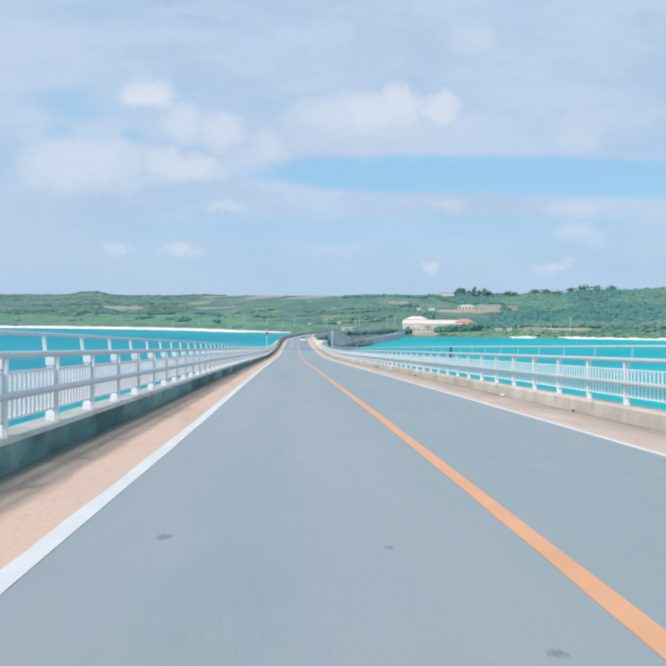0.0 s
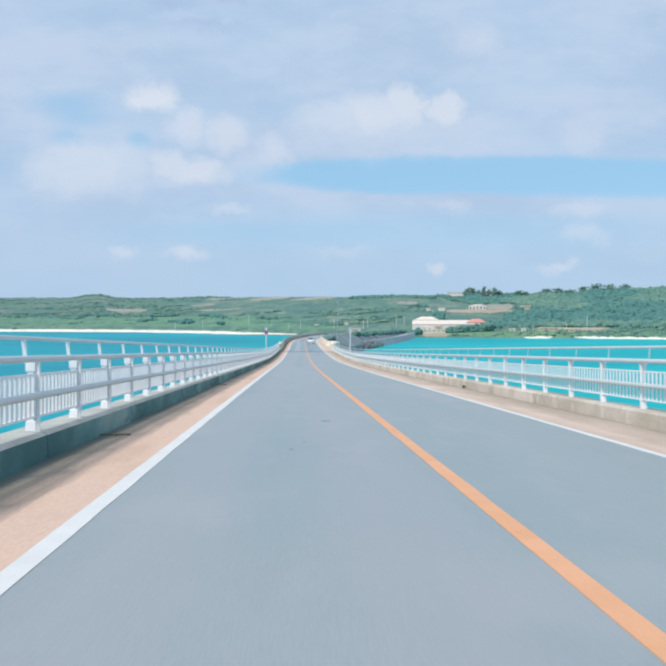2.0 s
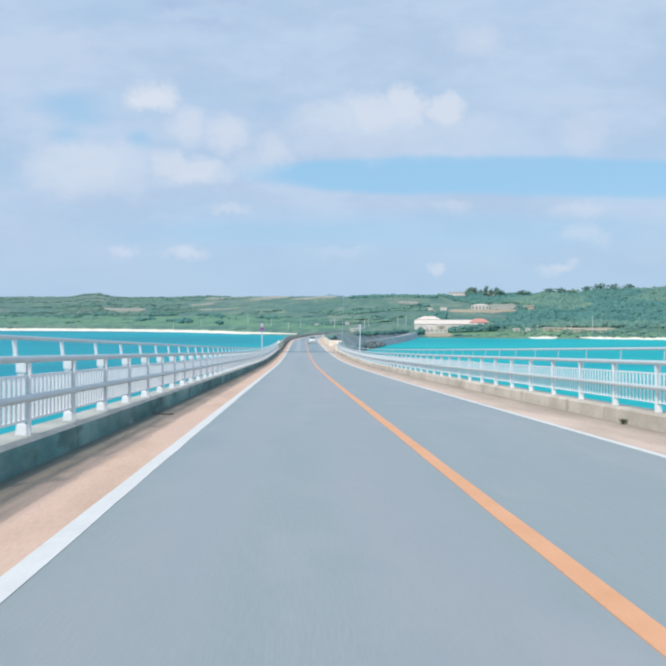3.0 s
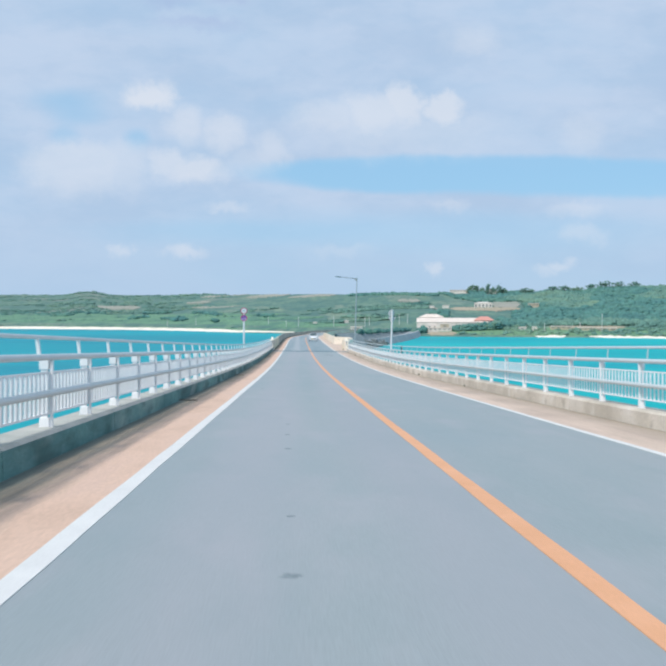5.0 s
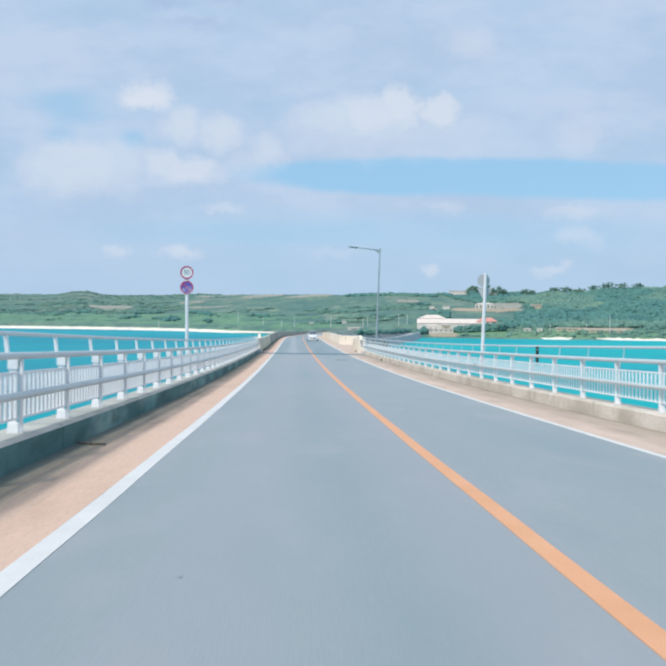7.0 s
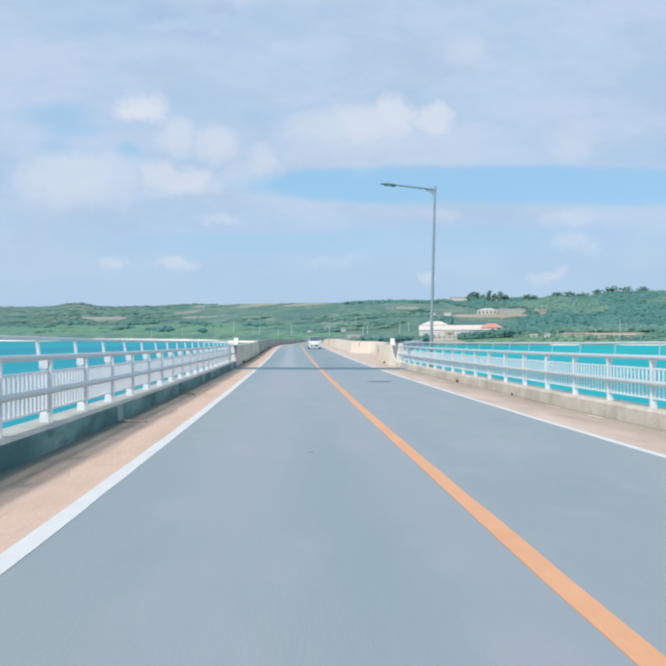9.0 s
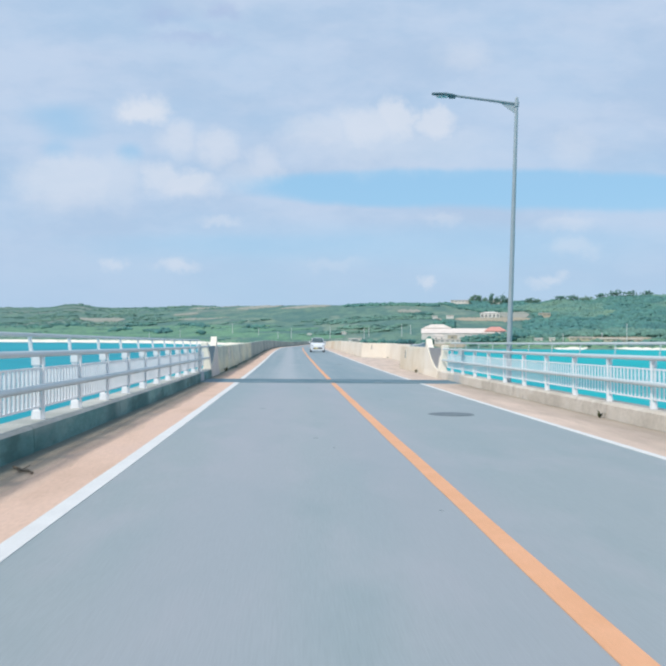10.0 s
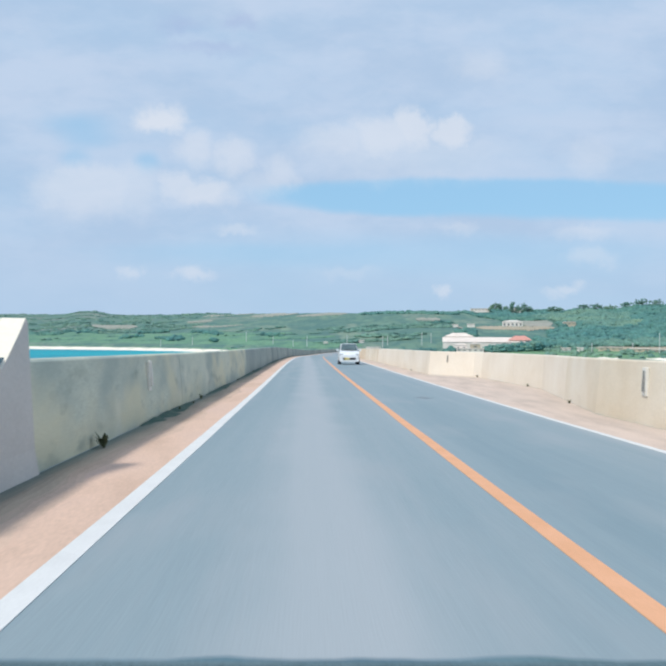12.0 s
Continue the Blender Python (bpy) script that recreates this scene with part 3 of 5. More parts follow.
def sweep(section, s0, s1, step=2.0, bm=None):
    """A closed section of (u, w), carried along the road."""
    bm = bm or bmesh.new()
    n = max(2, int(math.ceil((s1 - s0) / step)) + 1)
    return loft(bm, [[at(s0 + (s1 - s0) * i / (n - 1), u, w) for u, w in section] for i in range(n)])


def strip(u0, u1, w, s0, s1, step=2.0, rag=0.0, seed=0):
    """A flat strip on the road, 6 mm thick; rag: how uneven its sides are."""
    rnd = random.Random(seed)
    bm = bmesh.new()
    n = max(2, int(math.ceil((s1 - s0) / step)) + 1)
    rings = []
    for i in range(n):
        s = s0 + (s1 - s0) * i / (n - 1)
        a, b = u0 + rag * rnd.uniform(-1, 1), u1 + rag * rnd.uniform(-1, 1)
        rings.append([at(s, a, w - 0.006), at(s, b, w - 0.006), at(s, b, w), at(s, a, w)])
    return loft(bm, rings)


def solid(name, bm, material, label, category, kind="", smooth=False, group=""):
    return tagged(new(name, mesh_of(name, bm, material, smooth)), label, category, group, kind)


# ---- the lie of the land ----
SEA_Z = -22.86
BASE_Y = 35.0
SHORE_A = [-80, -40, -22, -15.7, -11.7, -7.7, -4.2, -1.6, 2.5, 8.2, 12.5, 19.5, 40, 80]
SHORE_R = [1500, 1250, 1085, 1018, 976, 921, 844, 810, 770, 733, 728, 736, 720, 900]
RIDGE_A = [-80, -22, -15.6, -14.8, -14.3, -13.4, -12.9, -12.5, -11.6, -6, -1.8, 1.1, 4, 6.9, 8.3, 11.2, 13.2, 15.3, 16.4, 18, 19.4, 24, 40, 80]
RIDGE_R = [2450, 2450, 2500, 2500, 2500, 2500, 2500, 2480, 2450, 1850, 1560, 1400, 1330, 1290, 1280, 1300, 1365, 1320, 1300, 1270, 1250, 1230, 1200, 1300]
RIDGE_Z = [40, 40, 40.4, 44.1, 49.1, 50.5, 45.8, 41.8, 40.3, 32.8, 27.8, 25.7, 24.4, 24.8, 23.4, 25.4, 27.6, 25.3, 28.0, 25.0, 29.5, 33, 38, 38]


def ground(x, y):
    """Height of the land; under water it goes on as the sea's floor."""
    a, r = math.degrees(math.atan2(x, y - BASE_Y)), math.hypot(x, y - BASE_Y)
    rs, rr, rz = (float(np.interp(a, k, v)) for k, v in ((SHORE_A, SHORE_R), (RIDGE_A, RIDGE_R), (RIDGE_A, RIDGE_Z)))
    d = r - rs
    if d <= 0:
        return SEA_Z + max(-3.0, d * 0.06)
    z = SEA_Z + 5.2 * min(1.0, d / 34.0)
    k = min(1.0, max(0.0, (d - 34.0) / (rr - rs - 34.0)))
    z += (rz - SEA_Z - 5.2) * k ** 0.92
    if r > rr:
        z -= (r - rr) * 0.02
    rough = min(1.0, d / 160.0)
    return z + rough * 2.6 * noise.noise((x * 0.008, y * 0.008, 0.3)) + rough * 0.8 * noise.noise((x * 0.03, y * 0.03, 1.7))


def build_ground():
    angles = np.radians(np.concatenate([np.arange(-80, -24, 2.0), np.arange(-24, 30, 0.4), np.arange(30, 81, 2.0)]))
    steps = np.concatenate([[-60, -12, 0, 6, 14, 24, 34, 50], np.linspace(70, 1500, 46), [1800, 2200]])
    verts, faces = [], []
    for a in angles:
        rs = float(np.interp(math.degrees(a), SHORE_A, SHORE_R))
        for d in steps:
            r = rs + d
            x, y = r * math.sin(a), BASE_Y + r * math.cos(a)
            verts.append((x, y, ground(x, y)))
    k = len(steps)
    for i in range(len(angles) - 1):
        for j in range(k - 1):
            faces.append((i * k + j, (i + 1) * k + j, (i + 1) * k + j + 1, i * k + j + 1))
    me = bpy.data.meshes.new("ground")
    me.from_pydata(verts, [], faces)
    me.polygons.foreach_set("use_smooth", [True] * len(me.polygons))
    me.materials.append(LAND)
    tagged(new("ground", me), "green hillside of fields and scrub above a lagoon shore", "land", kind="structure")


def draped(name, a0, a1, d0, d1, material, label, category, lift=0.25, rag=0.0, kind="structure", steps=40):
    """A band of the shore between two bearings, d0 to d1 metres inland."""
    rnd = random.Random(len(name) + int(a0 * 10) + int(d0))
    bm = bmesh.new()
    rows = []
    for i in range(steps + 1):
        a = math.radians(a0 + (a1 - a0) * i / steps)
        rs = float(np.interp(math.degrees(a), SHORE_A, SHORE_R))
        row = []
        taper = min(1.0, 6.0 * min(i, steps - i) / steps + 0.15)
        mid = (d0 + d1) / 2
        low_, high_ = d0 + rag * rnd.uniform(-1, 1), d1 + rag * rnd.uniform(-1, 1)
        for d, up in ((low_ - 3 * lift, -0.3), (low_, lift), (mid, lift), (high_, lift)):
            r = rs + mid + (d - mid) * taper
            x, y = r * math.sin(a), BASE_Y + r * math.cos(a)
            row.append(bm.verts.new((x, y, ground(x, y) + up)))
        rows.append(row)
    for p, q in zip(rows, rows[1:]):
        for j in range(3):
            bm.faces.new((p[j], p[j + 1], q[j + 1], q[j]))
    solid(name, bm, material, label, category, kind)


# water: one sheet to the horizon
bm = bmesh.new()
bmesh.ops.create_circle(bm, cap_ends=True, radius=4600, segments=96)
water = solid("water", bm, SEA, "turquoise lagoon water with small ripples", "sea", "structure")
water.location = (0, 300, SEA_Z)
build_ground()
draped("beach", -40, -0.4, 0.5, 15, SAND, "long white coral sand beach along the lagoon", "beach", 0.3, 1.0, steps=120)
draped("shore_grass", -40, 3.0, 16, 95, LAWN, "bright green grass behind the beach", "grass", 0.35, 8.0, steps=160)
draped("shore_grass", -40, 1.5, 93, 165, LAWN, "green meadow rising behind the beach", "grass", 0.7, 14.0, steps=160)
draped("shore_grass", -40, -1.0, 160, 225, LAWN, "green meadow rising behind the beach", "grass", 0.9, 26.0, steps=160)
draped("beach", 15.0, 16.9, 0.5, 11, SAND, "short white sand beach below the scrub", "beach", 0.3, 0.8)
draped("beach", 18.3, 26.0, 0.5, 11, SAND, "short white sand beach below the scrub", "beach", 0.3, 0.8)
draped("shore_grass", 8.6, 30, 8, 46, BANK, "green grass bank above the water", "grass", 0.35, 4.0, steps=80)
draped("field", -13.1, -10.4, 425, 525, EARTH_PALE, "pale fallow field on the slope", "field", 0.6, 14.0)
draped("field", -7.5, -5.9, 520, 590, EARTH_PALE, "pale fallow field on the slope", "field", 0.6, 20.0)
draped("field", -7.1, -4.0, 400, 430, EARTH_PALE, "pale fallow strip between hedges", "field", 0.6, 8.0)
draped("field", 6.4, 7.9, 355, 410, EARTH_PALE, "pale fallow field on the slope", "field", 0.6, 14.0)
draped("field", -6.6, -3.4, 800, 880, EARTH_PALE, "pale fallow land along the ridge", "field", 0.6, 12.0)
draped("field", -3.6, -0.6, 660, 745, EARTH_PALE, "pale fallow land along the ridge", "field", 0.6, 12.0)
draped("field", -0.8, 2.4, 545, 605, EARTH_PALE, "pale fallow land along the ridge", "field", 0.6, 10.0)
draped("bare_ground", 9.8, 13.4, 222, 258, EARTH, "tan strip of bare earth on the slope", "earth", 0.6, 5.0)
draped("bare_ground", 12.5, 14.3, 262, 365, EARTH_PALE, "pale bare lot beside a house", "earth", 0.6, 8.0)
draped("bare_ground", 13.0, 14.3, 240, 262, EARTH, "tan bare earth edge of the lot", "earth", 0.65, 4.0)
draped("bare_ground", 15.9, 20.5, 46, 60, EARTH, "tan strip of bare earth above the shore", "earth", 0.6, 2.0)
draped("bare_ground", 8.2, 10.1, 8, 21, EARTH, "tan quay edge below the shop", "earth", 0.5, 1.0)

rows = []
for k in np.linspace(0, 1, 16):
    a_, d_ = math.radians(8.45 + 0.95 * k), 295 - 140 * k
    rows.append([(r_ * math.sin(a_ + da), BASE_Y + r_ * math.cos(a_ + da)) for da in (-0.0022, 0.0022)
                 for r_ in [float(np.interp(math.degrees(a_), SHORE_A, SHORE_R)) + d_]])
bm = bmesh.new()
strips = [[bm.verts.new((x, y, ground(x, y) + 0.7)) for x, y in row] for row in rows]
for p, q in zip(strips, strips[1:]):
    bm.faces.new((p[0], p[1], q[1], q[0]))
solid("track", bm, EARTH_PALE, "pale concrete track climbing the slope behind the shop", "track", "structure")

# ---- the bridge and its road ----
L_KERB, R_KERB, JOINT_A, JOINT_B = -4.41, 4.33, 162.93, 165.44
END = 850
solid("road", sweep([(-4.5, -0.35), (4.4, -0.35), (4.4, 0), (-4.5, 0)], -255, JOINT_A, 3), ASPHALT, "pale blue-grey asphalt road deck of a bridge", "road", "structure")
solid("road", sweep([(-4.5, -0.35), (4.4, -0.35), (4.4, 0), (-4.5, 0)], JOINT_B, END, 4), ASPHALT_NEW, "blue-grey asphalt road between concrete walls", "road", "structure")
solid("bridge_deck", sweep([(-5.0, -0.4), (-3.6, -2.2), (3.4, -2.2), (4.9, -0.4)], -255, 470, 6), CONCRETE_TEAL, "concrete girder deck carrying the road over the sea", "bridge", "structure")
for i in range(18):
    s = -240 + 40 * i
    p = at(s, 0, -2.1)
    bm = box(bmesh.new(), (-2.6, -0.9, SEA_Z - 2.5 - p.z), (2.6, 0.9, 0), 0.1)
    ob = solid("pier", bm, CONCRETE_TEAL, "plain concrete pier standing in the water", "pier", "structure")
    ob.matrix_basis = pose(p.x, p.y, p.z, 0, 0, -math.degrees(float(np.interp(s, LS, LA))))
# the causeway, where the road leaves the bridge for the land
solid("causeway", sweep([(-17, -14), (-5.2, -0.42), (5.1, -0.42), (6.5, -0.9), (13.0, -6.0), (15.0, -14)], 455, END + 30, 8), REVET, "dark sloping concrete causeway carrying the road ashore", "causeway", "structure")
for name, u0, u1, mat_, label in (("white_line", -3.265, -3.105, LINE_WHITE, "solid white edge line painted on asphalt"),
                                  ("white_line", 2.911, 3.025, LINE_WHITE, "solid white edge line painted on asphalt"),
                                  ("orange_line", -0.078, 0.078, LINE_ORANGE, "solid orange centre line painted on asphalt")):
    for k, (a, b) in enumerate(((-255, JOINT_A + 0.02), (JOINT_B - 0.02, END))):
        solid(name, strip(u0, u1, 0.006, a, b, 1.0 if b < 200 else 3.0, 0.006, k), mat_, label, "road marking", "structure")


def bay(s):
    """How far the east wall stands back for the lay-by."""
    return float(np.interp(s, [179.4, 190.5, 201.0, 203.6], [0.0, 1.95, 1.95, 0.0]))


bm = bmesh.new()
loft(bm, [[at(s, 4.3, -0.5), at(s, 4.9 + bay(s), -0.5), at(s, 4.9 + bay(s), -0.004), at(s, 4.3, -0.004)] for s in np.arange(178.0, 205.5, 0.5)])
solid("lay_by", bm, ASPHALT_NEW, "widened deck of a lay-by beside the road", "road", "structure")


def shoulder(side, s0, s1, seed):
    """The sandy strip between edge line and kerb; grit and dust lie on it in uneven bands, thinning out from the kerb;
    the west bands also hold the kerb's shade as colour.
    """
    edge, o, line, tones = (L_KERB, 1, -3.265, DIRT_SHADE_WEST) if side < 0 else (R_KERB, -1, 3.025, DIRT_EAST)
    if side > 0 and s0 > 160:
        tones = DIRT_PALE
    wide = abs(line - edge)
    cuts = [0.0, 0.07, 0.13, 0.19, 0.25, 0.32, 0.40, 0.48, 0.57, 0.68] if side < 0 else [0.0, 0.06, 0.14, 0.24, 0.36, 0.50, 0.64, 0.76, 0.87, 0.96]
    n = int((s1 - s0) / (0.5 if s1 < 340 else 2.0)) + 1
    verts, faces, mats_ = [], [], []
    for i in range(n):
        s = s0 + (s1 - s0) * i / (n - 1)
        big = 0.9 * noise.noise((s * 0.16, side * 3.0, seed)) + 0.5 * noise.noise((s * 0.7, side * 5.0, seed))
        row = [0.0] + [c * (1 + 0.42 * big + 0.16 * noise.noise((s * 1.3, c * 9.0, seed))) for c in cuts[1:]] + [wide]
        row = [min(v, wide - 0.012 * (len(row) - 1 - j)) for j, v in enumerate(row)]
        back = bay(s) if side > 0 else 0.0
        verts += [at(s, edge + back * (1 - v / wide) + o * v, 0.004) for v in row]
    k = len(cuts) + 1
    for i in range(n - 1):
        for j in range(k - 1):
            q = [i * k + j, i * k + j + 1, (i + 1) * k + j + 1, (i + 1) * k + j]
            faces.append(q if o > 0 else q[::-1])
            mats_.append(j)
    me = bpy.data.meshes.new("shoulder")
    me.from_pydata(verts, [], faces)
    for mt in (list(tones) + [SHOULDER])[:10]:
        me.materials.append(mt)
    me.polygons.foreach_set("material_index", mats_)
    tagged(new("shoulder", me), "peach sandy road shoulder with brown grit, darker along the kerb", "road shoulder", kind="structure")


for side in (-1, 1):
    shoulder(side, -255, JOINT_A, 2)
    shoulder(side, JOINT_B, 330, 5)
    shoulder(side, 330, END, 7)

# expansion joint: filler, steel edges and finger strip
joint = thing("expansion_joint", "dark patched expansion joint with steel edges across the road", "expansion joint")
rings = []
for u in np.arange(L_KERB + 0.01, R_KERB, 0.09):
    near = JOINT_A + 0.03 - 0.10 * abs(noise.noise((u * 2.1, 0.4, 7.0))) - 0.05 * abs(noise.noise((u * 8.0, 2.4, 7.0)))
    far = JOINT_B + 0.01 + 0.12 * abs(noise.noise((u * 1.7, 5.4, 3.0))) + 0.04 * abs(noise.noise((u * 9.0, 8.4, 3.0)))
    rings.append([at(near, u, -0.2), at(near, u, 0.004), at(near + 0.03, u, 0.010), at(far - 0.03, u, 0.010), at(far, u, 0.004), at(far, u, -0.2)])
part("filler", loft(bmesh.new(), rings), JOINT_FILL, joint, "dark blue-grey filler with pale scuffs")
part("steel_strip", sweep([(L_KERB + 0.01, -0.02), (R_KERB - 0.01, -0.02), (R_KERB - 0.01, 0.016), (L_KERB + 0.01, 0.016)], JOINT_B - 0.08, JOINT_B - 0.03, 1), JOINT_STEEL, joint, "dark steel strip")
# scuffed mortar patches on the joint
rnd = random.Random(12)
for i in range(20):
    s, u, hw, hl = 163.12 + abs(rnd.gauss(0, 0.16)), rnd.choice((-3.0, -1.2, 1.9)) + rnd.gauss(0, 0.8), rnd.uniform(0.12, 0.42), rnd.uniform(0.03, 0.10)
    u = min(3.8, max(-3.9, u))
    bm = bmesh.new()
    ring = [at(s + hl * math.sin(t) * rnd.uniform(0.6, 1.2), u + hw * math.cos(t) * rnd.uniform(0.7, 1.1), 0.015) for t in np.linspace(0, 6.283, 15)[:-1]]
    loft(bm, [[p - Vector((0, 0, 0.006)) for p in ring], ring])
    part("mortar_patch", bm, SCUFF, joint, "pale scuffed mortar patch")

# stains and cracks on the asphalt: along, across, half length across, half length along
STAINS = [(3.37, -2.49, 0.05, 0.08), (3.07, -1.02, 0.035, 0.05), (1.22, -0.51, 0.04, 0.05), (25.18, -2.17, 0.05, 0.03), (25.34, -1.82, 0.06, 0.03), (24.23, -1.46, 0.07, 0.07),
          (40.33, -1.02, 0.085, 0.11), (36.82, -1.45, 0.03, 0.03), (36.0, -1.62, 0.04, 0.05), (77.7, -1.74, 0.05, 0.05), (79.45, -1.76, 0.05, 0.04), (81.2, -1.77, 0.03, 0.04), (93.38, -2.68, 0.05, 0.03),
          (122.98, -1.99, 0.03, 0.03), (131.75, -1.22, 0.05, 0.045), (146.65, -1.06, 0.04, 0.03), (145.55, -0.86, 0.02, 0.04), (162.3, 0.57, 0.11, 0.07), (154.7, 0.72, 0.05, 0.04),
          (159.68, -0.9, 0.05, 0.08), (158.74, -0.08, 0.05, 0.05), (184.5, 1.41, 0.26, 0.4), (99.3, -2.26, 0.02, 0.018), (141.5, -0.23, 0.02, 0.018), (161.3, -2.45, 0.03, 0.04),
          (71.65, -1.69, 0.06, 0.05), (73.34, -1.69, 0.035, 0.035), (151.94, -1.97, 0.06, 0.05)]
rnd = random.Random(5)
for s, u, hu, hs in STAINS:
    bm = bmesh.new()
    knots = [(math.sin(t) * rnd.uniform(0.6, 1.3), math.cos(t) * rnd.uniform(0.6, 1.3)) for t in np.linspace(0, 6.283, 15)[:-1]]
    loft(bm, [[at(s + hs * k * p, u + hu * k * q, w) for p, q in knots] for k, w in ((1.2, -0.002), (0.95, 0.002), (0.6, 0.004))])
    solid("stain", bm, STAIN, "small dark stain on the asphalt", "stain", "structure", smooth=True)

cover = thing("manhole_cover", "round dark iron cover let into the asphalt", "manhole cover")
ring = [(0.44 * math.cos(k), 0.44 * math.sin(k)) for k in np.linspace(0, 2 * math.pi, 33)[:-1]]
part("frame", prism(bmesh.new(), ring, -0.05, 0.006, "z"), STAIN, cover)
part("lid", prism(bmesh.new(), [(0.9 * x, 0.9 * y) for x, y in ring], 0.0, 0.010, "z"), IRON, cover, "dark iron lid")
cover.matrix_basis = on_road(150.75, 1.62, 0.0)


# ---- kerbs and walls, in cast lengths ----
KERB_H = {-1: 0.315, 1: 0.285}


def kerb_section(side):
    edge = L_KERB if side < 0 else R_KERB
    o = -1 if side < 0 else 1
    h = KERB_H[side]
    return [(edge + o * 0.0, -0.4), (edge + o * 0.015, h - 0.035), (edge + o * 0.05, h), (edge + o * 0.47, h), (edge + o * 0.5, h - 0.03), (edge + o * 0.5, -0.5)]


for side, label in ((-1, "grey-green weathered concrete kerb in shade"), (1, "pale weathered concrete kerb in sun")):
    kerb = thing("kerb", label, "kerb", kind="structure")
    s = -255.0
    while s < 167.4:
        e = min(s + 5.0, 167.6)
        block = part("kerb_block", sweep(kerb_section(side), s + 0.012, e - 0.012, 2.5), KERB_EAST if side > 0 else CONCRETE_TEAL, kerb)
        # west blocks: dark teal faces, grey tops; east blocks: warm and pale throughout
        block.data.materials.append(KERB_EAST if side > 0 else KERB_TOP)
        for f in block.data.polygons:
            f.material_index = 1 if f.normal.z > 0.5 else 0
        s = e


def wall_section(side):
    edge = L_KERB if side < 0 else R_KERB
    o = -1 if side < 0 else 1
    top = 1.138 if side < 0 else 1.165
    return [(edge, -0.45), (edge + o * 0.035, 0.30), (edge + o * 0.11, top - 0.025), (edge + o * 0.14, top), (edge + o * 0.36, top), (edge + o * 0.40, top - 0.035), (edge + o * 0.46, -1.2)]


for side, label in ((-1, "streaked grey concrete parapet wall in shade"), (1, "cream concrete parapet wall in sun")):
    wall = thing("parapet_wall", label, "wall", kind="structure")
    s = 170.45 if side < 0 else 171.04
    while s < 840:
        e = 174.6 if side > 0 and s < 172 else s + (10.0 if s < 330 else 20.0)
        section = wall_section(side)
        stops = np.linspace(s + 0.015, e - 0.015, 13 if s < 330 else 5)
        rings = [[at(q, u + (bay(q) if side > 0 else 0.0), w) for u, w in section] for q in stops]
        part("wall_panel", loft(bmesh.new(), rings), (CONCRETE if s < 198 else CONCRETE_FAR) if side < 0 else CREAM if s < 183 or s > 226 else CREAM_BAY, wall)
        s = e


def wall_end(side):
    """The wall's first length: a fin whose near edge hollows out as it rises above the wall, and a steel plate behind it."""
    edge, o, s0, s1, w0 = (L_KERB, -1, 167.2, 170.36, 0.38) if side < 0 else (R_KERB, 1, 167.6, 170.95, 0.30)
    ob = thing("wall_end", "curved concrete fin ending the wall, with a steel plate", "wall end", kind="structure")
    rings = []
    for i in range(16):
        t = min(1.0, i / 14)
        s, w = (s0 + (s1 - s0) * t, w0 + (1.55 - w0) * t ** 2.06) if i < 15 else (s1 + 0.06, 1.52)
        rings.append([at(s, edge + o * x, z) for x, z in ((-0.05, -0.4), (-0.035, 0.0), (0.012, 0.26), (0.012 + 0.05 * w, w), (0.33, w), (0.33, -0.4))])
    fin = part("fin", loft(bmesh.new(), rings), CONCRETE_PALE if side < 0 else CREAM_BAY, ob)
    # upward faces take a paler cream: sunlight on the fin's top, put into colour
    fin.data.materials.append(CREAM_PALE)
    for f in fin.data.polygons:
        f.material_index = 1 if f.normal.z > 0.25 and f.center.z > at(s0, edge, 0.3).z else 0
    bm = sweep([(edge + o * 0.10, -0.3), (edge + o * 0.115, -0.3), (edge + o * 0.115, 1.17), (edge + o * 0.10, 1.17)], s0 - 0.1, s1 + 0.03, 1)
    part("steel_plate", bm, PLATE_SHADED if side < 0 else PLATE_SUNLIT, ob, "steel plate coloured dark for the shaded side" if side < 0 else "steel plate coloured lighter for the sunny side")


wall_end(-1)
wall_end(1)
for o, edge, s, half, taper, lean in ((-1, L_KERB, 167.12, 0.22, 0.88, 0.12), (1, R_KERB, 167.45, 0.30, 0.76, 0.12)):
    bm = box(bmesh.new(), (-0.14, -half, -0.02), (0.14, half, 0.99), 0.02, taper)
    for v in bm.verts:
        v.co.x += o * lean * v.co.z
    ob = solid("railing_end_post", bm, CREAM_PALE, "tapered cream concrete post closing the railing", "post")
    ob.matrix_basis = on_road(s, edge + o * 0.15, KERB_H[o], True)
    # pale cover let into the kerb beside the joint
    bm = sweep([(edge - o * 0.012, 0.02), (edge + o * 0.10, 0.02), (edge + o * 0.10, KERB_H[o] + 0.008), (edge - o * 0.0, KERB_H[o] + 0.008)], 163.3, 164.3, 1)
    solid("kerb_cover", bm, QUAY if o < 0 else CONCRETE_PALE, "pale grey cover plate on the kerb by the joint", "kerb cover", "structure")


# ---- railing: one span, then repeated ----
SPAN = 1.909


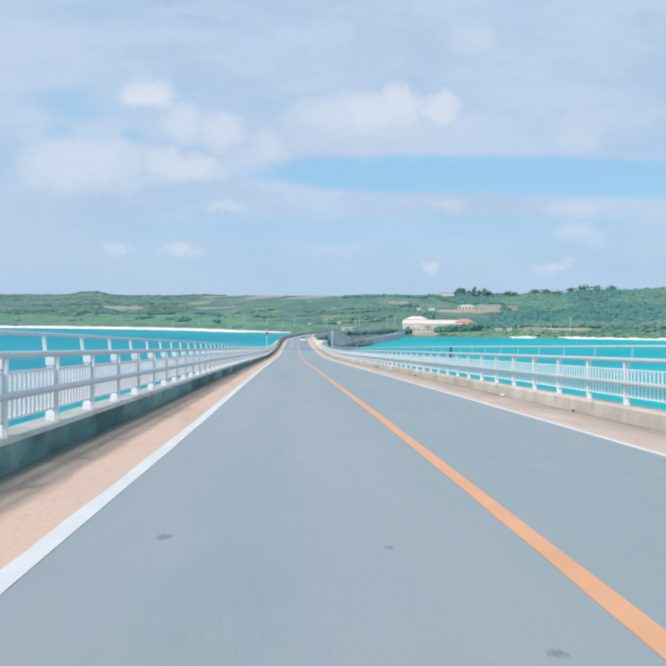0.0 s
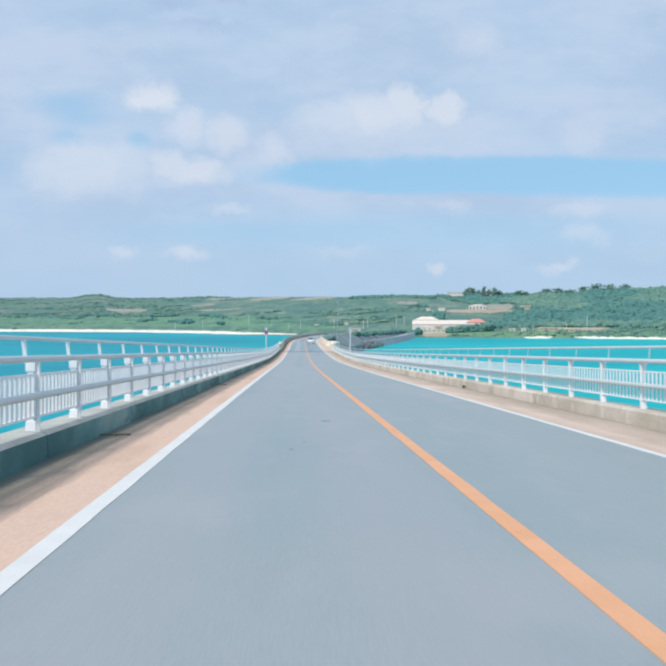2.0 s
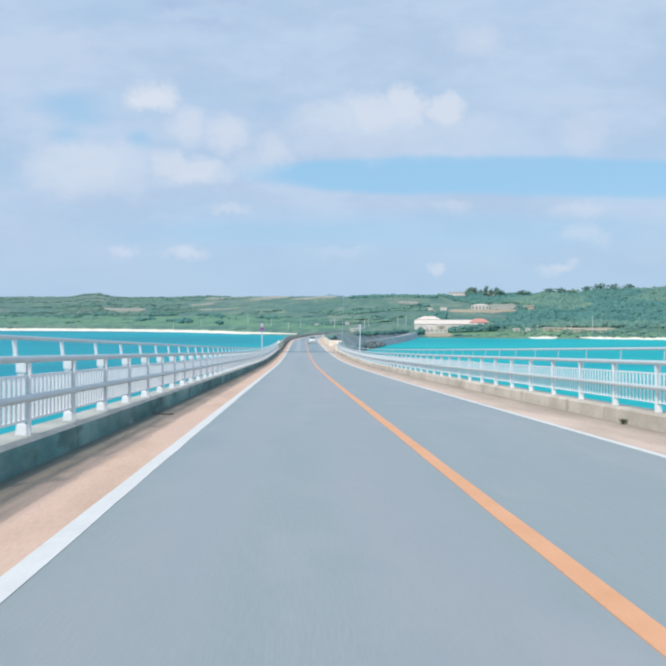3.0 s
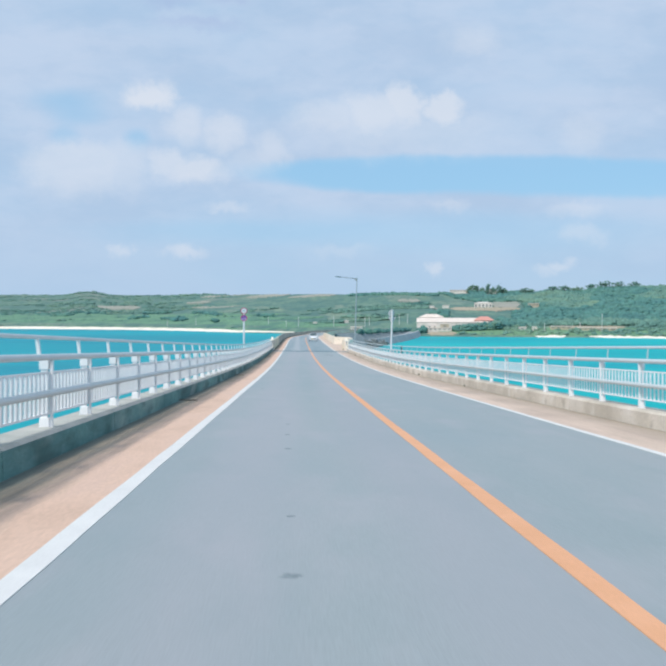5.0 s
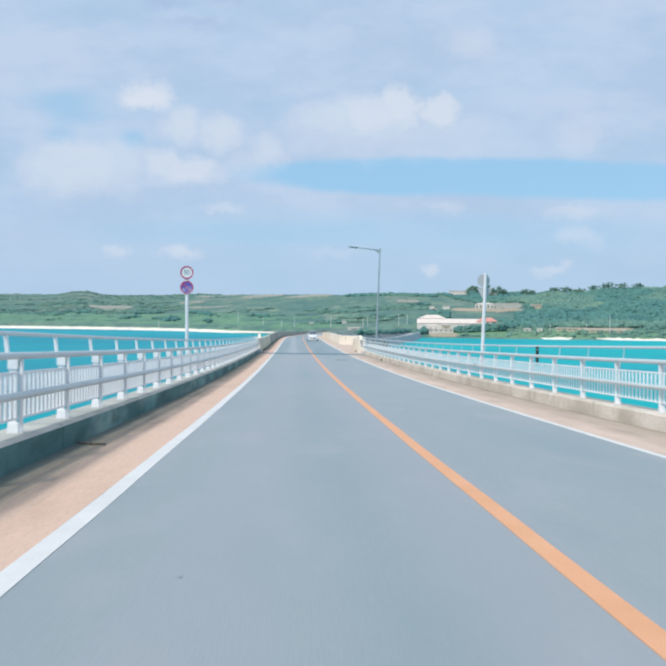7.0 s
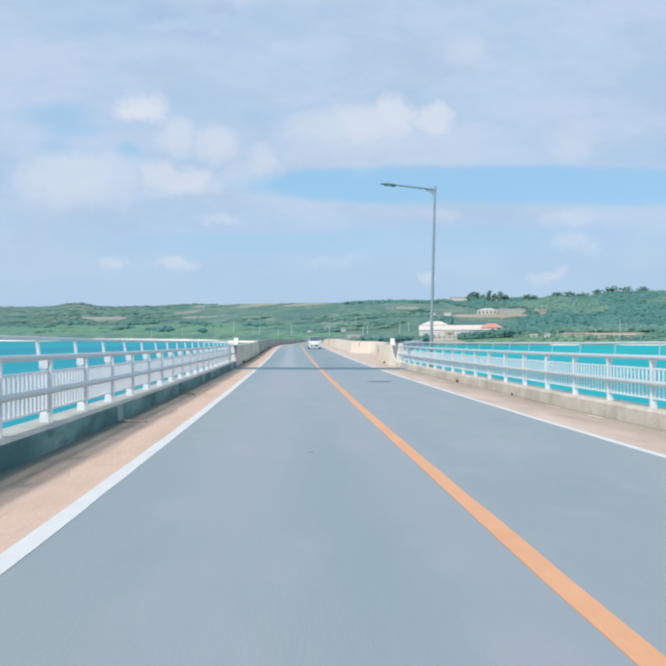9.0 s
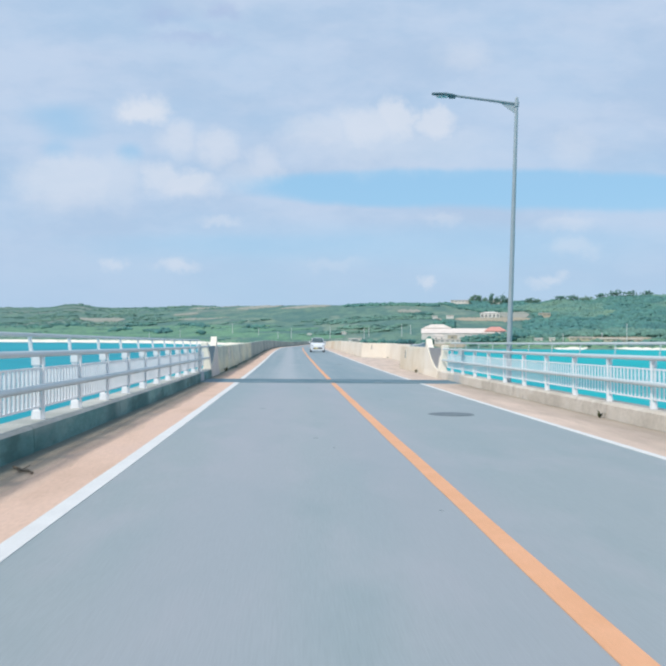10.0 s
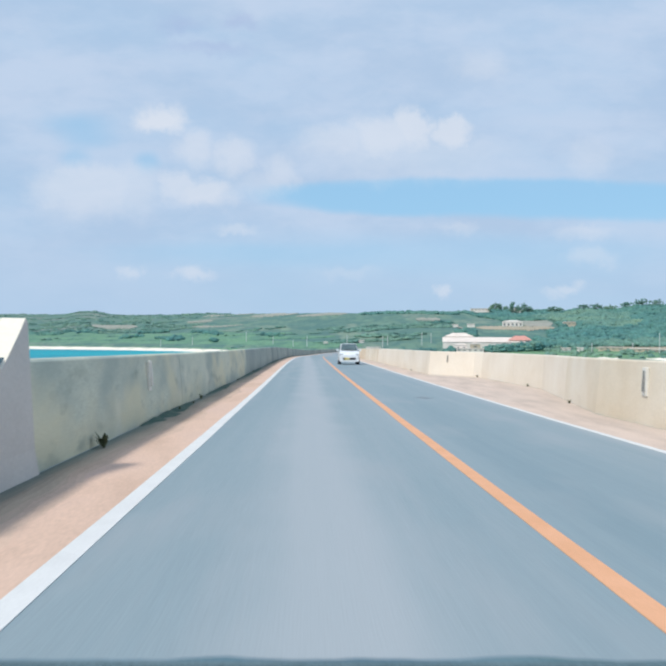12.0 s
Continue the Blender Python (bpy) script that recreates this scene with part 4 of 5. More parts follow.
def railing_span(side):
    """y runs along the road, x outwards from the kerb's edge, z from the kerb's top."""
    o = -1 if side < 0 else 1
    ob = thing("railing_span", "grey tube railing span with white posts and slatted panel", "railing", "railing spans along the bridge")

    def block(x0, x1, y, z0, z1, bevel=0.0, top=1.0):
        return box(bmesh.new(), (min(o * x0, o * x1), -y, z0), (max(o * x0, o * x1), y, z1), bevel, top)

    post = part("post", block(0.205, 0.285 if side < 0 else 0.24, 0.030 if side < 0 else 0.026, 0.0, 0.80, 0.008), RAIL_WHITE, ob, "white post")
    part("flange", block(0.145, 0.175, 0.024, 0.0, 0.80), RAIL_WHITE, post, "slim front flange")
    part("shoe", block(0.17, 0.30 if side < 0 else 0.25, 0.045 if side < 0 else 0.036, -0.004, 0.12, 0.012, 0.9), RAIL_WHITE, post)
    part("bracket", block(0.185, 0.30 if side < 0 else 0.24, 0.045, 0.69, 0.80, 0.012), RAIL_WHITE, post)
    rings = []
    for i in range(4):
        x0, z = 0.285 + 0.03 * i / 3, 0.79 + 0.285 * i / 3
        hw = 0.02 if side < 0 else 0.008
        rings.append([(o * x0, -hw, z), (o * (x0 + 2 * hw), -hw, z), (o * (x0 + 2 * hw), hw, z), (o * x0, hw, z)])
    part("upper_stub", loft(bmesh.new(), rings), RAIL_WHITE if side < 0 else RAIL_GREY, post)
    for name, x, z, r in (("middle_tube", 0.105, 0.42, 0.042), ("upper_tube", 0.15, 0.84, 0.040), ("top_tube", 0.335, 1.08, 0.026)):
        part(name, tube(bmesh.new(), (o * x, -0.9545, z), (o * x, 0.9545, z), r, n=14), RAIL_GREY, ob, smooth=True)
    bm = bmesh.new()
    for z in (0.165, 0.655):
        box(bm, (o * 0.19 - 0.012, -0.953, z - 0.013), (o * 0.19 + 0.012, 0.953, z + 0.013))
    frame_ = part("panel_frame", bm, RAIL_WHITE, ob)
    shared = mesh_of("slat", box(bmesh.new(), (-0.012 if side < 0 else -0.006, -0.034 if side < 0 else -0.027, 0.178), (0.012 if side < 0 else 0.006, 0.034 if side < 0 else 0.027, 0.642)), RAIL_WHITE)
    for i in range(12):
        sl = new("slat", shared)
        sl.parent = frame_
        sl.location = (o * 0.19, -0.8748 + 0.1591 * i, 0)
    return ob


for side, edge, phase in ((-1, L_KERB, 0.785), (1, R_KERB, 1.436)):
    first = railing_span(side)
    spots = [phase + SPAN * k for k in range(-31, 87) if phase + SPAN * k < 165.9]
    first.matrix_basis = on_road(spots[0], edge, KERB_H[side])
    for s in spots[1:]:
        copy_thing(first, on_road(s, edge, KERB_H[side]))

for o, edge, s0, s1 in ((-1, L_KERB, 165.915, 166.98), (1, R_KERB, 165.12, 167.12)):
    ob = thing("railing_tail", "grey tube ends of the railing running into its end post", "railing", m=on_road((s0 + s1) / 2, edge, KERB_H[o]))
    half = (s1 - s0) / 2
    for name, x, z, r in (("middle_tube", 0.105, 0.42, 0.042), ("upper_tube", 0.15, 0.84, 0.040)):
        part(name, tube(bmesh.new(), (o * x, -half, z), (o * x, half, z), r, n=14), RAIL_GREY, ob, smooth=True)

# sleeve boxes over the rails by the joint
for o, edge in ((-1, L_KERB), (1, R_KERB)):
    ob = thing("sleeve_box", "pale grey bolted sleeve plate on the railing", "railing sleeve")
    ob.matrix_basis = on_road(163.4, edge + o * 0.055, KERB_H[o] - 0.33)
    low = 0.36 if o < 0 else 1.0
    bm = box(bmesh.new(), (-0.03, -0.28, low), (0.0, 0.28, 1.24), 0.012)
    part("plate", bm, RAIL_GREY, ob)
    for i in range(4 if o < 0 else 0):
        for y in (-0.13, 0.13):
            z = 0.5 + 0.2 * i
            part("bolt", tube(bmesh.new(), (0.0, y, z), (-o * 0.035 if o < 0 else -0.045, y, z), 0.014, n=8), GALV, ob, "steel bolt")


# ---- street furniture ----
def street_lamp(s, u, height):
    ob = thing("street_lamp", "tall grey street lamp with a long arm over the road", "street lamp", m=on_road(s, u, 0.0, True))
    top = 0.27
    part("pole", tube(bmesh.new(), (0, 0, -1.2), (top, 0, height), 0.085, 0.045, 20), LAMP_POLE, ob, smooth=True)
    part("cap", tube(bmesh.new(), (top, 0, height), (top, 0, height + 0.05), 0.05, 0.03, 12), LAMP_POLE, ob)
    part("base_plate", box(bmesh.new(), (-0.22, -0.22, -1.24), (0.22, 0.22, -1.2), 0.01), LAMP_POLE, ob)
    tip = Vector((-1.50, -0.03, height + 0.055))
    arm = part("arm", tube(bmesh.new(), (top, 0, height - 0.14), tip, 0.040, 0.032, 12), LAMP_ARM, ob, "slender dark grey arm", smooth=True)
    part("collar", tube(bmesh.new(), (top - 0.01, 0, height - 0.22), (top, 0, height - 0.08), 0.066, n=14), LAMP_POLE, arm)
    part("gusset", prism(bmesh.new(), [(0.23, height - 0.42), (0.23, height - 0.16), (-0.20, height - 0.12)], -0.010, 0.010, "y"), GALV, arm, "pale triangular gusset plate")
    # head: a flat tapered housing with a lens below
    rings = []
    for k, w, h in ((0, 0.05, 0.05), (0.18, 0.11, 0.09), (0.45, 0.15, 0.11), (0.75, 0.14, 0.08), (1.0, 0.09, 0.05)):
        x, z = tip.x + 0.06 - 0.70 * k, tip.z + 0.05 * k
        rings.append([(x, tip.y + w * math.cos(a), z + h * 0.5 * math.sin(a)) for a in np.linspace(0, 2 * math.pi, 15)[:-1]])
    head = part("lamp_head", loft(bmesh.new(), rings), LAMP_GREY, ob, "dark grey flat lamp head", smooth=True)
    part("lens", box(bmesh.new(), (tip.x - 0.50, tip.y - 0.09, tip.z - 0.045), (tip.x - 0.20, tip.y + 0.09, tip.z - 0.01), 0.015), LENS, head, "clear lens")
    part("clamp", box(bmesh.new(), (tip.x - 0.16, tip.y - 0.05, tip.z - 0.075), (tip.x + 0.02, tip.y + 0.05, tip.z - 0.02), 0.015), LAMP_GREY, head)
    return ob


street_lamp(158.4, 4.68, 8.25)


def disc(bm, y, z, r, t, n=40, hole=0.0):
    """A round plate facing the traffic, at height z, or a ring."""
    a = [(r * math.cos(k), r * math.sin(k)) for k in np.linspace(0, 2 * math.pi, n + 1)[:-1]]
    if not hole:
        return prism(bm, [(p, z + q) for p, q in a], y, y - t, "y")
    b = [(hole * math.cos(k), hole * math.sin(k)) for k in np.linspace(0, 2 * math.pi, n + 1)[:-1]]
    rows = [[bm.verts.new((p, yy, z + q)) for p, q in ring] for ring, yy in ((a, y), (a, y - t), (b, y - t), (b, y))]
    for j in range(4):
        for i in range(n):
            bm.faces.new((rows[j][i], rows[j][(i + 1) % n], rows[(j + 1) % 4][(i + 1) % n], rows[(j + 1) % 4][i]))
    return bm


def road_sign(s, u):
    ob = thing("road_sign", "white sign post with speed limit and no parking discs", "road sign", m=on_road(s, u, 0.0, True))
    part("pole", tube(bmesh.new(), (0, 0, -1.2), (0, 0, 3.70), 0.055, n=14), SIGN_WHITE, ob, smooth=True)
    bm = bmesh.new()
    for z in (0.4, 0.8):
        box(bm, (-0.08, -0.08, z), (0.34, 0.08, z + 0.06), 0.008)
    part("clamp", bm, GALV, ob)
    plate_ = part("speed_disc", disc(bmesh.new(), -0.06, 3.54, 0.21, 0.004), SIGN_WHITE, ob, "white disc with a red ring")
    part("ring", disc(bmesh.new(), -0.064, 3.54, 0.21, 0.004, hole=0.165), SIGN_RED, plate_)
    cu = bpy.data.curves.new("numeral", "FONT")
    cu.body, cu.size, cu.extrude, cu.align_x, cu.align_y = "50", 0.20, 0.001, "CENTER", "CENTER"
    cu.materials.append(SIGN_TEAL)
    num = new("numeral", cu)
    num.parent = plate_
    num.matrix_basis = pose(0, -0.0665, 3.54, 90, 0, 0)
    tagged(num, "teal numerals")
    p2 = part("parking_disc", disc(bmesh.new(), -0.06, 3.07, 0.21, 0.004), SIGN_BLUE, ob, "blue disc with a red ring and slash")
    part("ring", disc(bmesh.new(), -0.064, 3.07, 0.21, 0.004, hole=0.165), SIGN_RED, p2)
    bm = bmesh.new()
    prism(bm, [(-0.14 - 0.014, 3.07 + 0.14 - 0.014), (-0.14 + 0.014, 3.07 + 0.14 + 0.014), (0.154, 3.07 - 0.126), (0.126, 3.07 - 0.154)], -0.064, -0.068, "y")
    part("slash", bm, SIGN_RED, p2)
    return ob


road_sign(121.7, -5.0)

ob = thing("sign_post", "pale sign post with the grey backs of two plates", "sign post", m=on_road(122.1, 4.66, 0.0, True))
part("pole", tube(bmesh.new(), (-0.09, 0, -1.2), (0.05, 0, 3.75), 0.06, 0.055, 14), SIGN_WHITE, ob, smooth=True)
part("clamp", box(bmesh.new(), (-0.3, -0.08, 0.7), (0.03, 0.08, 0.76), 0.008), GALV, ob)
part("round_plate", disc(bmesh.new(), 0.075, 3.50, 0.21, 0.006), PLATE_BACK, ob, "grey back of a round plate")
part("triangular_plate", prism(bmesh.new(), [(-0.21, 3.24), (-0.18, 3.27), (0.26, 3.27), (0.29, 3.24), (0.06, 2.84), (0.02, 2.84)], 0.07, 0.076, "y"), PLATE_BACK, ob, "grey back of a triangular plate")

for s in (29.3, 115.4):
    ob = thing("delineator", "small black delineator clipped to the railing", "delineator", m=on_road(s, R_KERB + 0.16, 0.0, True))
    part("body", box(bmesh.new(), (-0.038, -0.02, 1.08), (0.038, 0.02, 1.36), 0.012), DARK, ob)
    part("clip", box(bmesh.new(), (-0.026, -0.05, 0.97), (0.026, 0.05, 1.12), 0.01), DARK, ob)
    part("reflector", box(bmesh.new(), (-0.012, -0.026, 1.27), (0.012, -0.02, 1.31), 0.004), CHROME, ob, "pale reflector")


# ---- the small car in the other lane ----
def small_car(s, u):
    m = on_road(s, u, 0.0) @ pose(0, 0, 0, 0, 0, 180)
    ob = thing("small_car", "small white hatchback facing down the road", "car", m=m)

    # y forwards from the tail (-1.65) to the nose (+1.68)
    def ring(y, w, zb, zt, wt):
        col = [(w - 0.07, zb), (w, zb + 0.10), (w + 0.005, zb + 0.36), (w - 0.01, min(0.90, zt - 0.02)), (wt, zt - 0.05), (wt - 0.10, zt)]
        return [(x, y, z) for x, z in col] + [(-x, y, z) for x, z in reversed(col)]

    rings = [ring(-1.66, 0.66, 0.36, 0.92, 0.62), ring(-1.60, 0.71, 0.26, 1.0, 0.68), ring(-1.42, 0.735, 0.22, 1.36, 0.60), ring(-1.0, 0.74, 0.20, 1.49, 0.57),
             ring(-0.2, 0.74, 0.20, 1.52, 0.57), ring(0.28, 0.74, 0.20, 1.47, 0.56), ring(0.96, 0.735, 0.20, 1.0, 0.66), ring(1.35, 0.725, 0.20, 0.92, 0.64), ring(1.60, 0.69, 0.22, 0.80, 0.60), ring(1.68, 0.62, 0.30, 0.68, 0.54)]
    part("body", loft(bmesh.new(), rings), VAN_WHITE, ob, smooth=False)
    bm = bmesh.new()
    q = [(-0.61, 0.955, 1.03), (0.61, 0.955, 1.03), (0.51, 0.33, 1.455), (-0.51, 0.33, 1.455)]
    loft(bm, [q, [(x, y + 0.02, z + 0.03) for x, y, z in q]])
    part("windscreen", bm, GLASS_DARK, ob, "dark tinted windscreen")
    for sx in (1, -1):
        for y0, y1, y2 in ((-1.2, -0.42, -0.42), (-0.34, 0.72, 0.22)):
            bm = bmesh.new()
            q = [(sx * 0.735, y0, 0.94), (sx * 0.735, y1, 0.94), (sx * 0.60, y2, 1.40), (sx * 0.60, y0 + 0.05, 1.40)]
            loft(bm, [q, [(x + sx * 0.014, y, z) for x, y, z in q]])
            part("side_window", bm, GLASS_DARK, ob, "dark side window")
        for y in (1.08, -1.08):
            w = part("wheel", tube(bmesh.new(), (sx * 0.59, y, 0.265), (sx * 0.745, y, 0.265), 0.268, n=24), DARK, ob, "black tyre")
            part("rim", tube(bmesh.new(), (sx * 0.72, y, 0.265), (sx * 0.752, y, 0.265), 0.17, 0.14, 18), GALV, w, "steel rim")
        part("headlamp", box(bmesh.new(), (min(sx * 0.44, sx * 0.67), 1.42, 0.62), (max(sx * 0.44, sx * 0.67), 1.665, 0.79), 0.04), CHROME, ob, "clear headlamp")
        part("mirror", box(bmesh.new(), (min(sx * 0.74, sx * 0.90), 0.56, 0.97), (max(sx * 0.74, sx * 0.90), 0.66, 1.12), 0.025), VAN_WHITE, ob, "white door mirror")
    part("grille", box(bmesh.new(), (-0.46, 1.62, 0.34), (0.46, 1.695, 0.50), 0.02), DARK, ob, "black lower grille")
    part("bumper", box(bmesh.new(), (-0.68, 1.50, 0.20), (0.68, 1.685, 0.33), 0.03), VAN_WHITE, ob, "white bumper")
    pl = part("number_plate", box(bmesh.new(), (0.0, 1.695, 0.34), (0.33, 1.71, 0.505), 0.004), PLATE_YELLOW, ob, "yellow plate with plain bars")
    part("bar", box(bmesh.new(), (0.05, 1.71, 0.39), (0.28, 1.713, 0.43)), DARK, pl)
    part("wiper", tube(bmesh.new(), (-0.3, 0.985, 1.035), (0.35, 0.96, 1.08), 0.012, n=6), DARK, ob, "black wiper")
    part("roof_antenna", tube(bmesh.new(), (-0.35, 0.2, 1.47), (-0.35, 0.0, 1.95), 0.006, n=6), DARK, ob, "thin antenna")
    return ob


small_car(224.0, 1.34)


# ---- weeds, twigs and drains along the kerbs ----
def weed(s, u, size, seed):
    rnd = random.Random(seed)
    ob = thing("weed", "small dry weed tuft at the kerb foot", "weed", m=on_road(s, u, 0.008, True))
    bm = bmesh.new()
    for i in range(16):
        a, ln, lean = rnd.uniform(0, 6.28), size * rnd.uniform(0.5, 1.0), rnd.uniform(0.3, 1.1)
        d = Vector((math.cos(a) * lean, math.sin(a) * lean, 1)).normalized()
        side_ = Vector((-math.sin(a), math.cos(a), 0)) * size * 0.10
        p, mid, tip = Vector((0, 0, -0.01)), d * ln * 0.55, d * ln + Vector((0, 0, -0.25 * ln * lean))
        loft_v = [bm.verts.new(v) for v in (p - side_ * 0.4, p + side_ * 0.4, mid + side_, tip, mid - side_)]
        bm.faces.new(loft_v)
    part("leaves", bm, WEED, ob)
    return ob


for i, (s, u, z) in enumerate(((172.7, L_KERB + 0.12, 0.38), (182.8, L_KERB + 0.08, 0.24), (194.0, L_KERB + 0.08, 0.2), (203.5, L_KERB + 0.07, 0.2),
                               (150.1, R_KERB - 0.08, 0.26), (143.0, R_KERB - 0.06, 0.15), (172.6, R_KERB - 0.10, 0.30), (182.8, R_KERB + 0.50, 0.20),
                               (191.9, R_KERB + 1.86, 0.2), (200.8, R_KERB + 1.86, 0.26), (209.8, R_KERB - 0.08, 0.22), (53.85, R_KERB - 0.07, 0.26),
                               (36.6, R_KERB - 0.07, 0.2), (14.9, R_KERB - 0.1, 0.16), (107.0, R_KERB - 0.07, 0.2), (96.0, R_KERB - 0.07, 0.14))):
    weed(s, u, 0.75 * z, i)
rnd = random.Random(9)
for s, u, ln, yaw in ((37.6, -4.2, 0.46, 88), (55.5, -4.18, 0.42, 85), (87.15, -4.2, 0.46, 78), (105.45, -4.2, 0.42, 72), (135.9, -4.22, 0.7, 78), (143.5, -4.1, 0.5, 40)):
    bm = bmesh.new()
    pts = [Vector((0.03 * rnd.uniform(-1, 1), ln * (t - 0.5), 0.014 + 0.012 * rnd.random())) for t in np.linspace(0, 1, 6)]
    for a, b in zip(pts, pts[1:]):
        tube(bm, a, b, 0.014, 0.011, 6)
    tube(bm, pts[2], pts[2] + Vector((0.14, 0.10, 0.02)), 0.008, 0.004, 5)
    pale = 130 < s < 140
    ob = solid("twig", bm, CRUMB if pale else TWIG, "bleached pale stick lying by the kerb" if pale else "dry dark twig lying on the shoulder", "twig")
    ob.matrix_basis = on_road(s, u, 0.006, True) @ pose(0, 0, 0, 0, 0, yaw)
solid("kerb_patch", sweep([(L_KERB - 0.06, 0.02), (L_KERB + 0.008, 0.02), (L_KERB + 0.004, 0.27), (L_KERB - 0.06, 0.27)], 135.9, 136.35, 0.45), KERB_WASHED, "paler washed patch on the teal kerb face", "kerb patch", "structure")
PATCH = surface("pale_mortar", [(0.66, 0.64, 0.58), (0.74, 0.72, 0.66)], 0.9, 6, 40, 0.2, spread=0.08)
PIPE_DARK = surface("dark_pipe", [(0.17, 0.18, 0.18), (0.24, 0.24, 0.23)], 0.6, 8, 40, 0.1)
for s, o, edge, out in ((176.7, -1, L_KERB, 0.0), (177.0, 1, R_KERB, 0.0), (202.6, 1, R_KERB, bay(202.6))):
    ob = thing("drain_pipe", "short drain pipe end in a pale mortar patch on the wall" if s < 200 else "short dark drain pipe end on the cream wall", "pipe", m=on_road(s, edge + o * (0.06 + out), 0.0, True))
    if s < 200:
        part("patch", box(bmesh.new(), (-0.035, -0.11, 0.52), (0.035, 0.11, 1.04), 0.012, 0.85), PATCH, ob, "pale mortar patch")
    part("pipe", tube(bmesh.new(), (-o * 0.05, 0, 0.60 if s < 200 else 0.66), (-o * 0.02, 0, 0.98), 0.034 if s < 200 else 0.024, n=12), PATCH if o < 0 else PIPE_DARK, ob)
for s0, long_, thick in ((175.7, 5.8, 0.30), (184.5, 7.0, 0.20), (196.0, 16.0, 0.24), (216.0, 24.0, 0.26), (246.0, 40.0, 0.28)):
    rings = []
    for k in np.linspace(0, 1, 40):
        s, w_ = s0 + long_ * k, 0.04 + thick * math.sin(math.pi * k) ** 0.6 * (0.75 + 0.6 * noise.noise((k * 14.0, 3.0 + s0, 1.0)))
        rings.append([at(s, L_KERB - 0.02, 0.0), at(s, L_KERB + 0.012, 0.015 + 0.14 * w_), at(s, L_KERB + 0.35 * w_, 0.01 + 0.05 * w_), at(s, L_KERB + w_, 0.0)])
    solid("moss_bank", loft(bmesh.new(), rings), MOSS, "strip of dark moss and damp grit at the wall foot", "moss")
for i in range(2):
    weed(179.2 + 1.9 * i, L_KERB + 0.1 + 0.02 * (i % 3), 0.09 + 0.02 * (i % 4), 60 + i)
rnd = random.Random(21)
for i, (s, hl, hw) in enumerate(((136.6, 0.6, 0.06), (139.0, 0.5, 0.05), (128.4, 0.4, 0.05))):
    bm = bmesh.new()
    ring = [at(s + hl * math.cos(t) * rnd.uniform(0.7, 1.2), R_KERB - 0.22 + hw * math.sin(t) * rnd.uniform(0.7, 1.2), 0.020) for t in np.linspace(0, 6.283, 12)[:-1]]
    loft(bm, [[p - Vector((0, 0, 0.012)) for p in ring], ring])
    solid("mortar_crumb", bm, CRUMB, "pale crumbs of mortar on the shoulder", "rubble")
bm = bmesh.new()
for v in bmesh.ops.create_icosphere(bm, subdivisions=2, radius=0.055)["verts"]:
    v.co = Vector((v.co.x, v.co.y * 1.3, 0.04 + v.co.z * 0.75)) * (1 + 0.25 * noise.noise(v.co * 30))
ob = solid("stone", bm, SAND, "pale chunk of coral stone at the kerb foot", "stone", smooth=True)
ob.matrix_basis = on_road(20.25, R_KERB - 0.2, 0.004, True)


# ---- breakwater and its stones ----
def breakwater():
    """A low quay along the causeway's foot, with armour stones round its near end."""
    rings = []
    for i in range(20):
        s = 536 + 314 * i / 19
        wide = 11.5 + 6.0 * math.sin(math.pi * i / 19) + 3.0 * i / 19
        p = [at(s, u) for u in (6.8, wide - 2.4, wide - 2.2, wide - 0.6, wide + 2.5)]
        rings.append([Vector((q.x, q.y, SEA_Z + z)) for q, z in zip([p[0]] + p, (-2, 3.2, 3.2, 4.4, 4.4, -2))])
    solid("breakwater", loft(bmesh.new(), rings), QUAY, "low grey concrete quay running along the causeway", "breakwater", "structure")
    rnd = random.Random(31)
    shapes = []
    for k in range(5):
        bm = bmesh.new()
        bmesh.ops.create_icosphere(bm, subdivisions=1, radius=1.0)
        for v in bm.verts:
            v.co *= rnd.uniform(0.72, 1.15)
        shapes.append(mesh_of("stone", bm, ROCK))
    heap_ = thing("rock_armour", "heap of dark armour stones at the quay end", "rocks")
    for i in range(170):
        s = 530 + abs(rnd.gauss(0, 1)) * 28
        wide = 11.5 + 6.0 * math.sin(math.pi * min(1, max(0, (s - 536) / 314)))
        u = rnd.uniform(6, wide + 2.5) if s < 540 else wide + rnd.uniform(-1, 3.0)
        p = at(s, u)
        r = rnd.uniform(0.8, 1.8)
        st = new("stone", shapes[i % 5])
        st.parent = heap_
        st.matrix_basis = pose(p.x, p.y, SEA_Z + rnd.uniform(0.0, 3.6) * (1 - max(0, u - wide) / 4), rnd.uniform(0, 360), rnd.uniform(0, 360), rnd.uniform(0, 360)) @ Matrix.Diagonal((r * 1.2, r, r * 0.8, 1))


breakwater()


# ---- buildings on the far shore ----
def facing(x, y):
    return -math.degrees(math.atan2(x, y - BASE_Y))


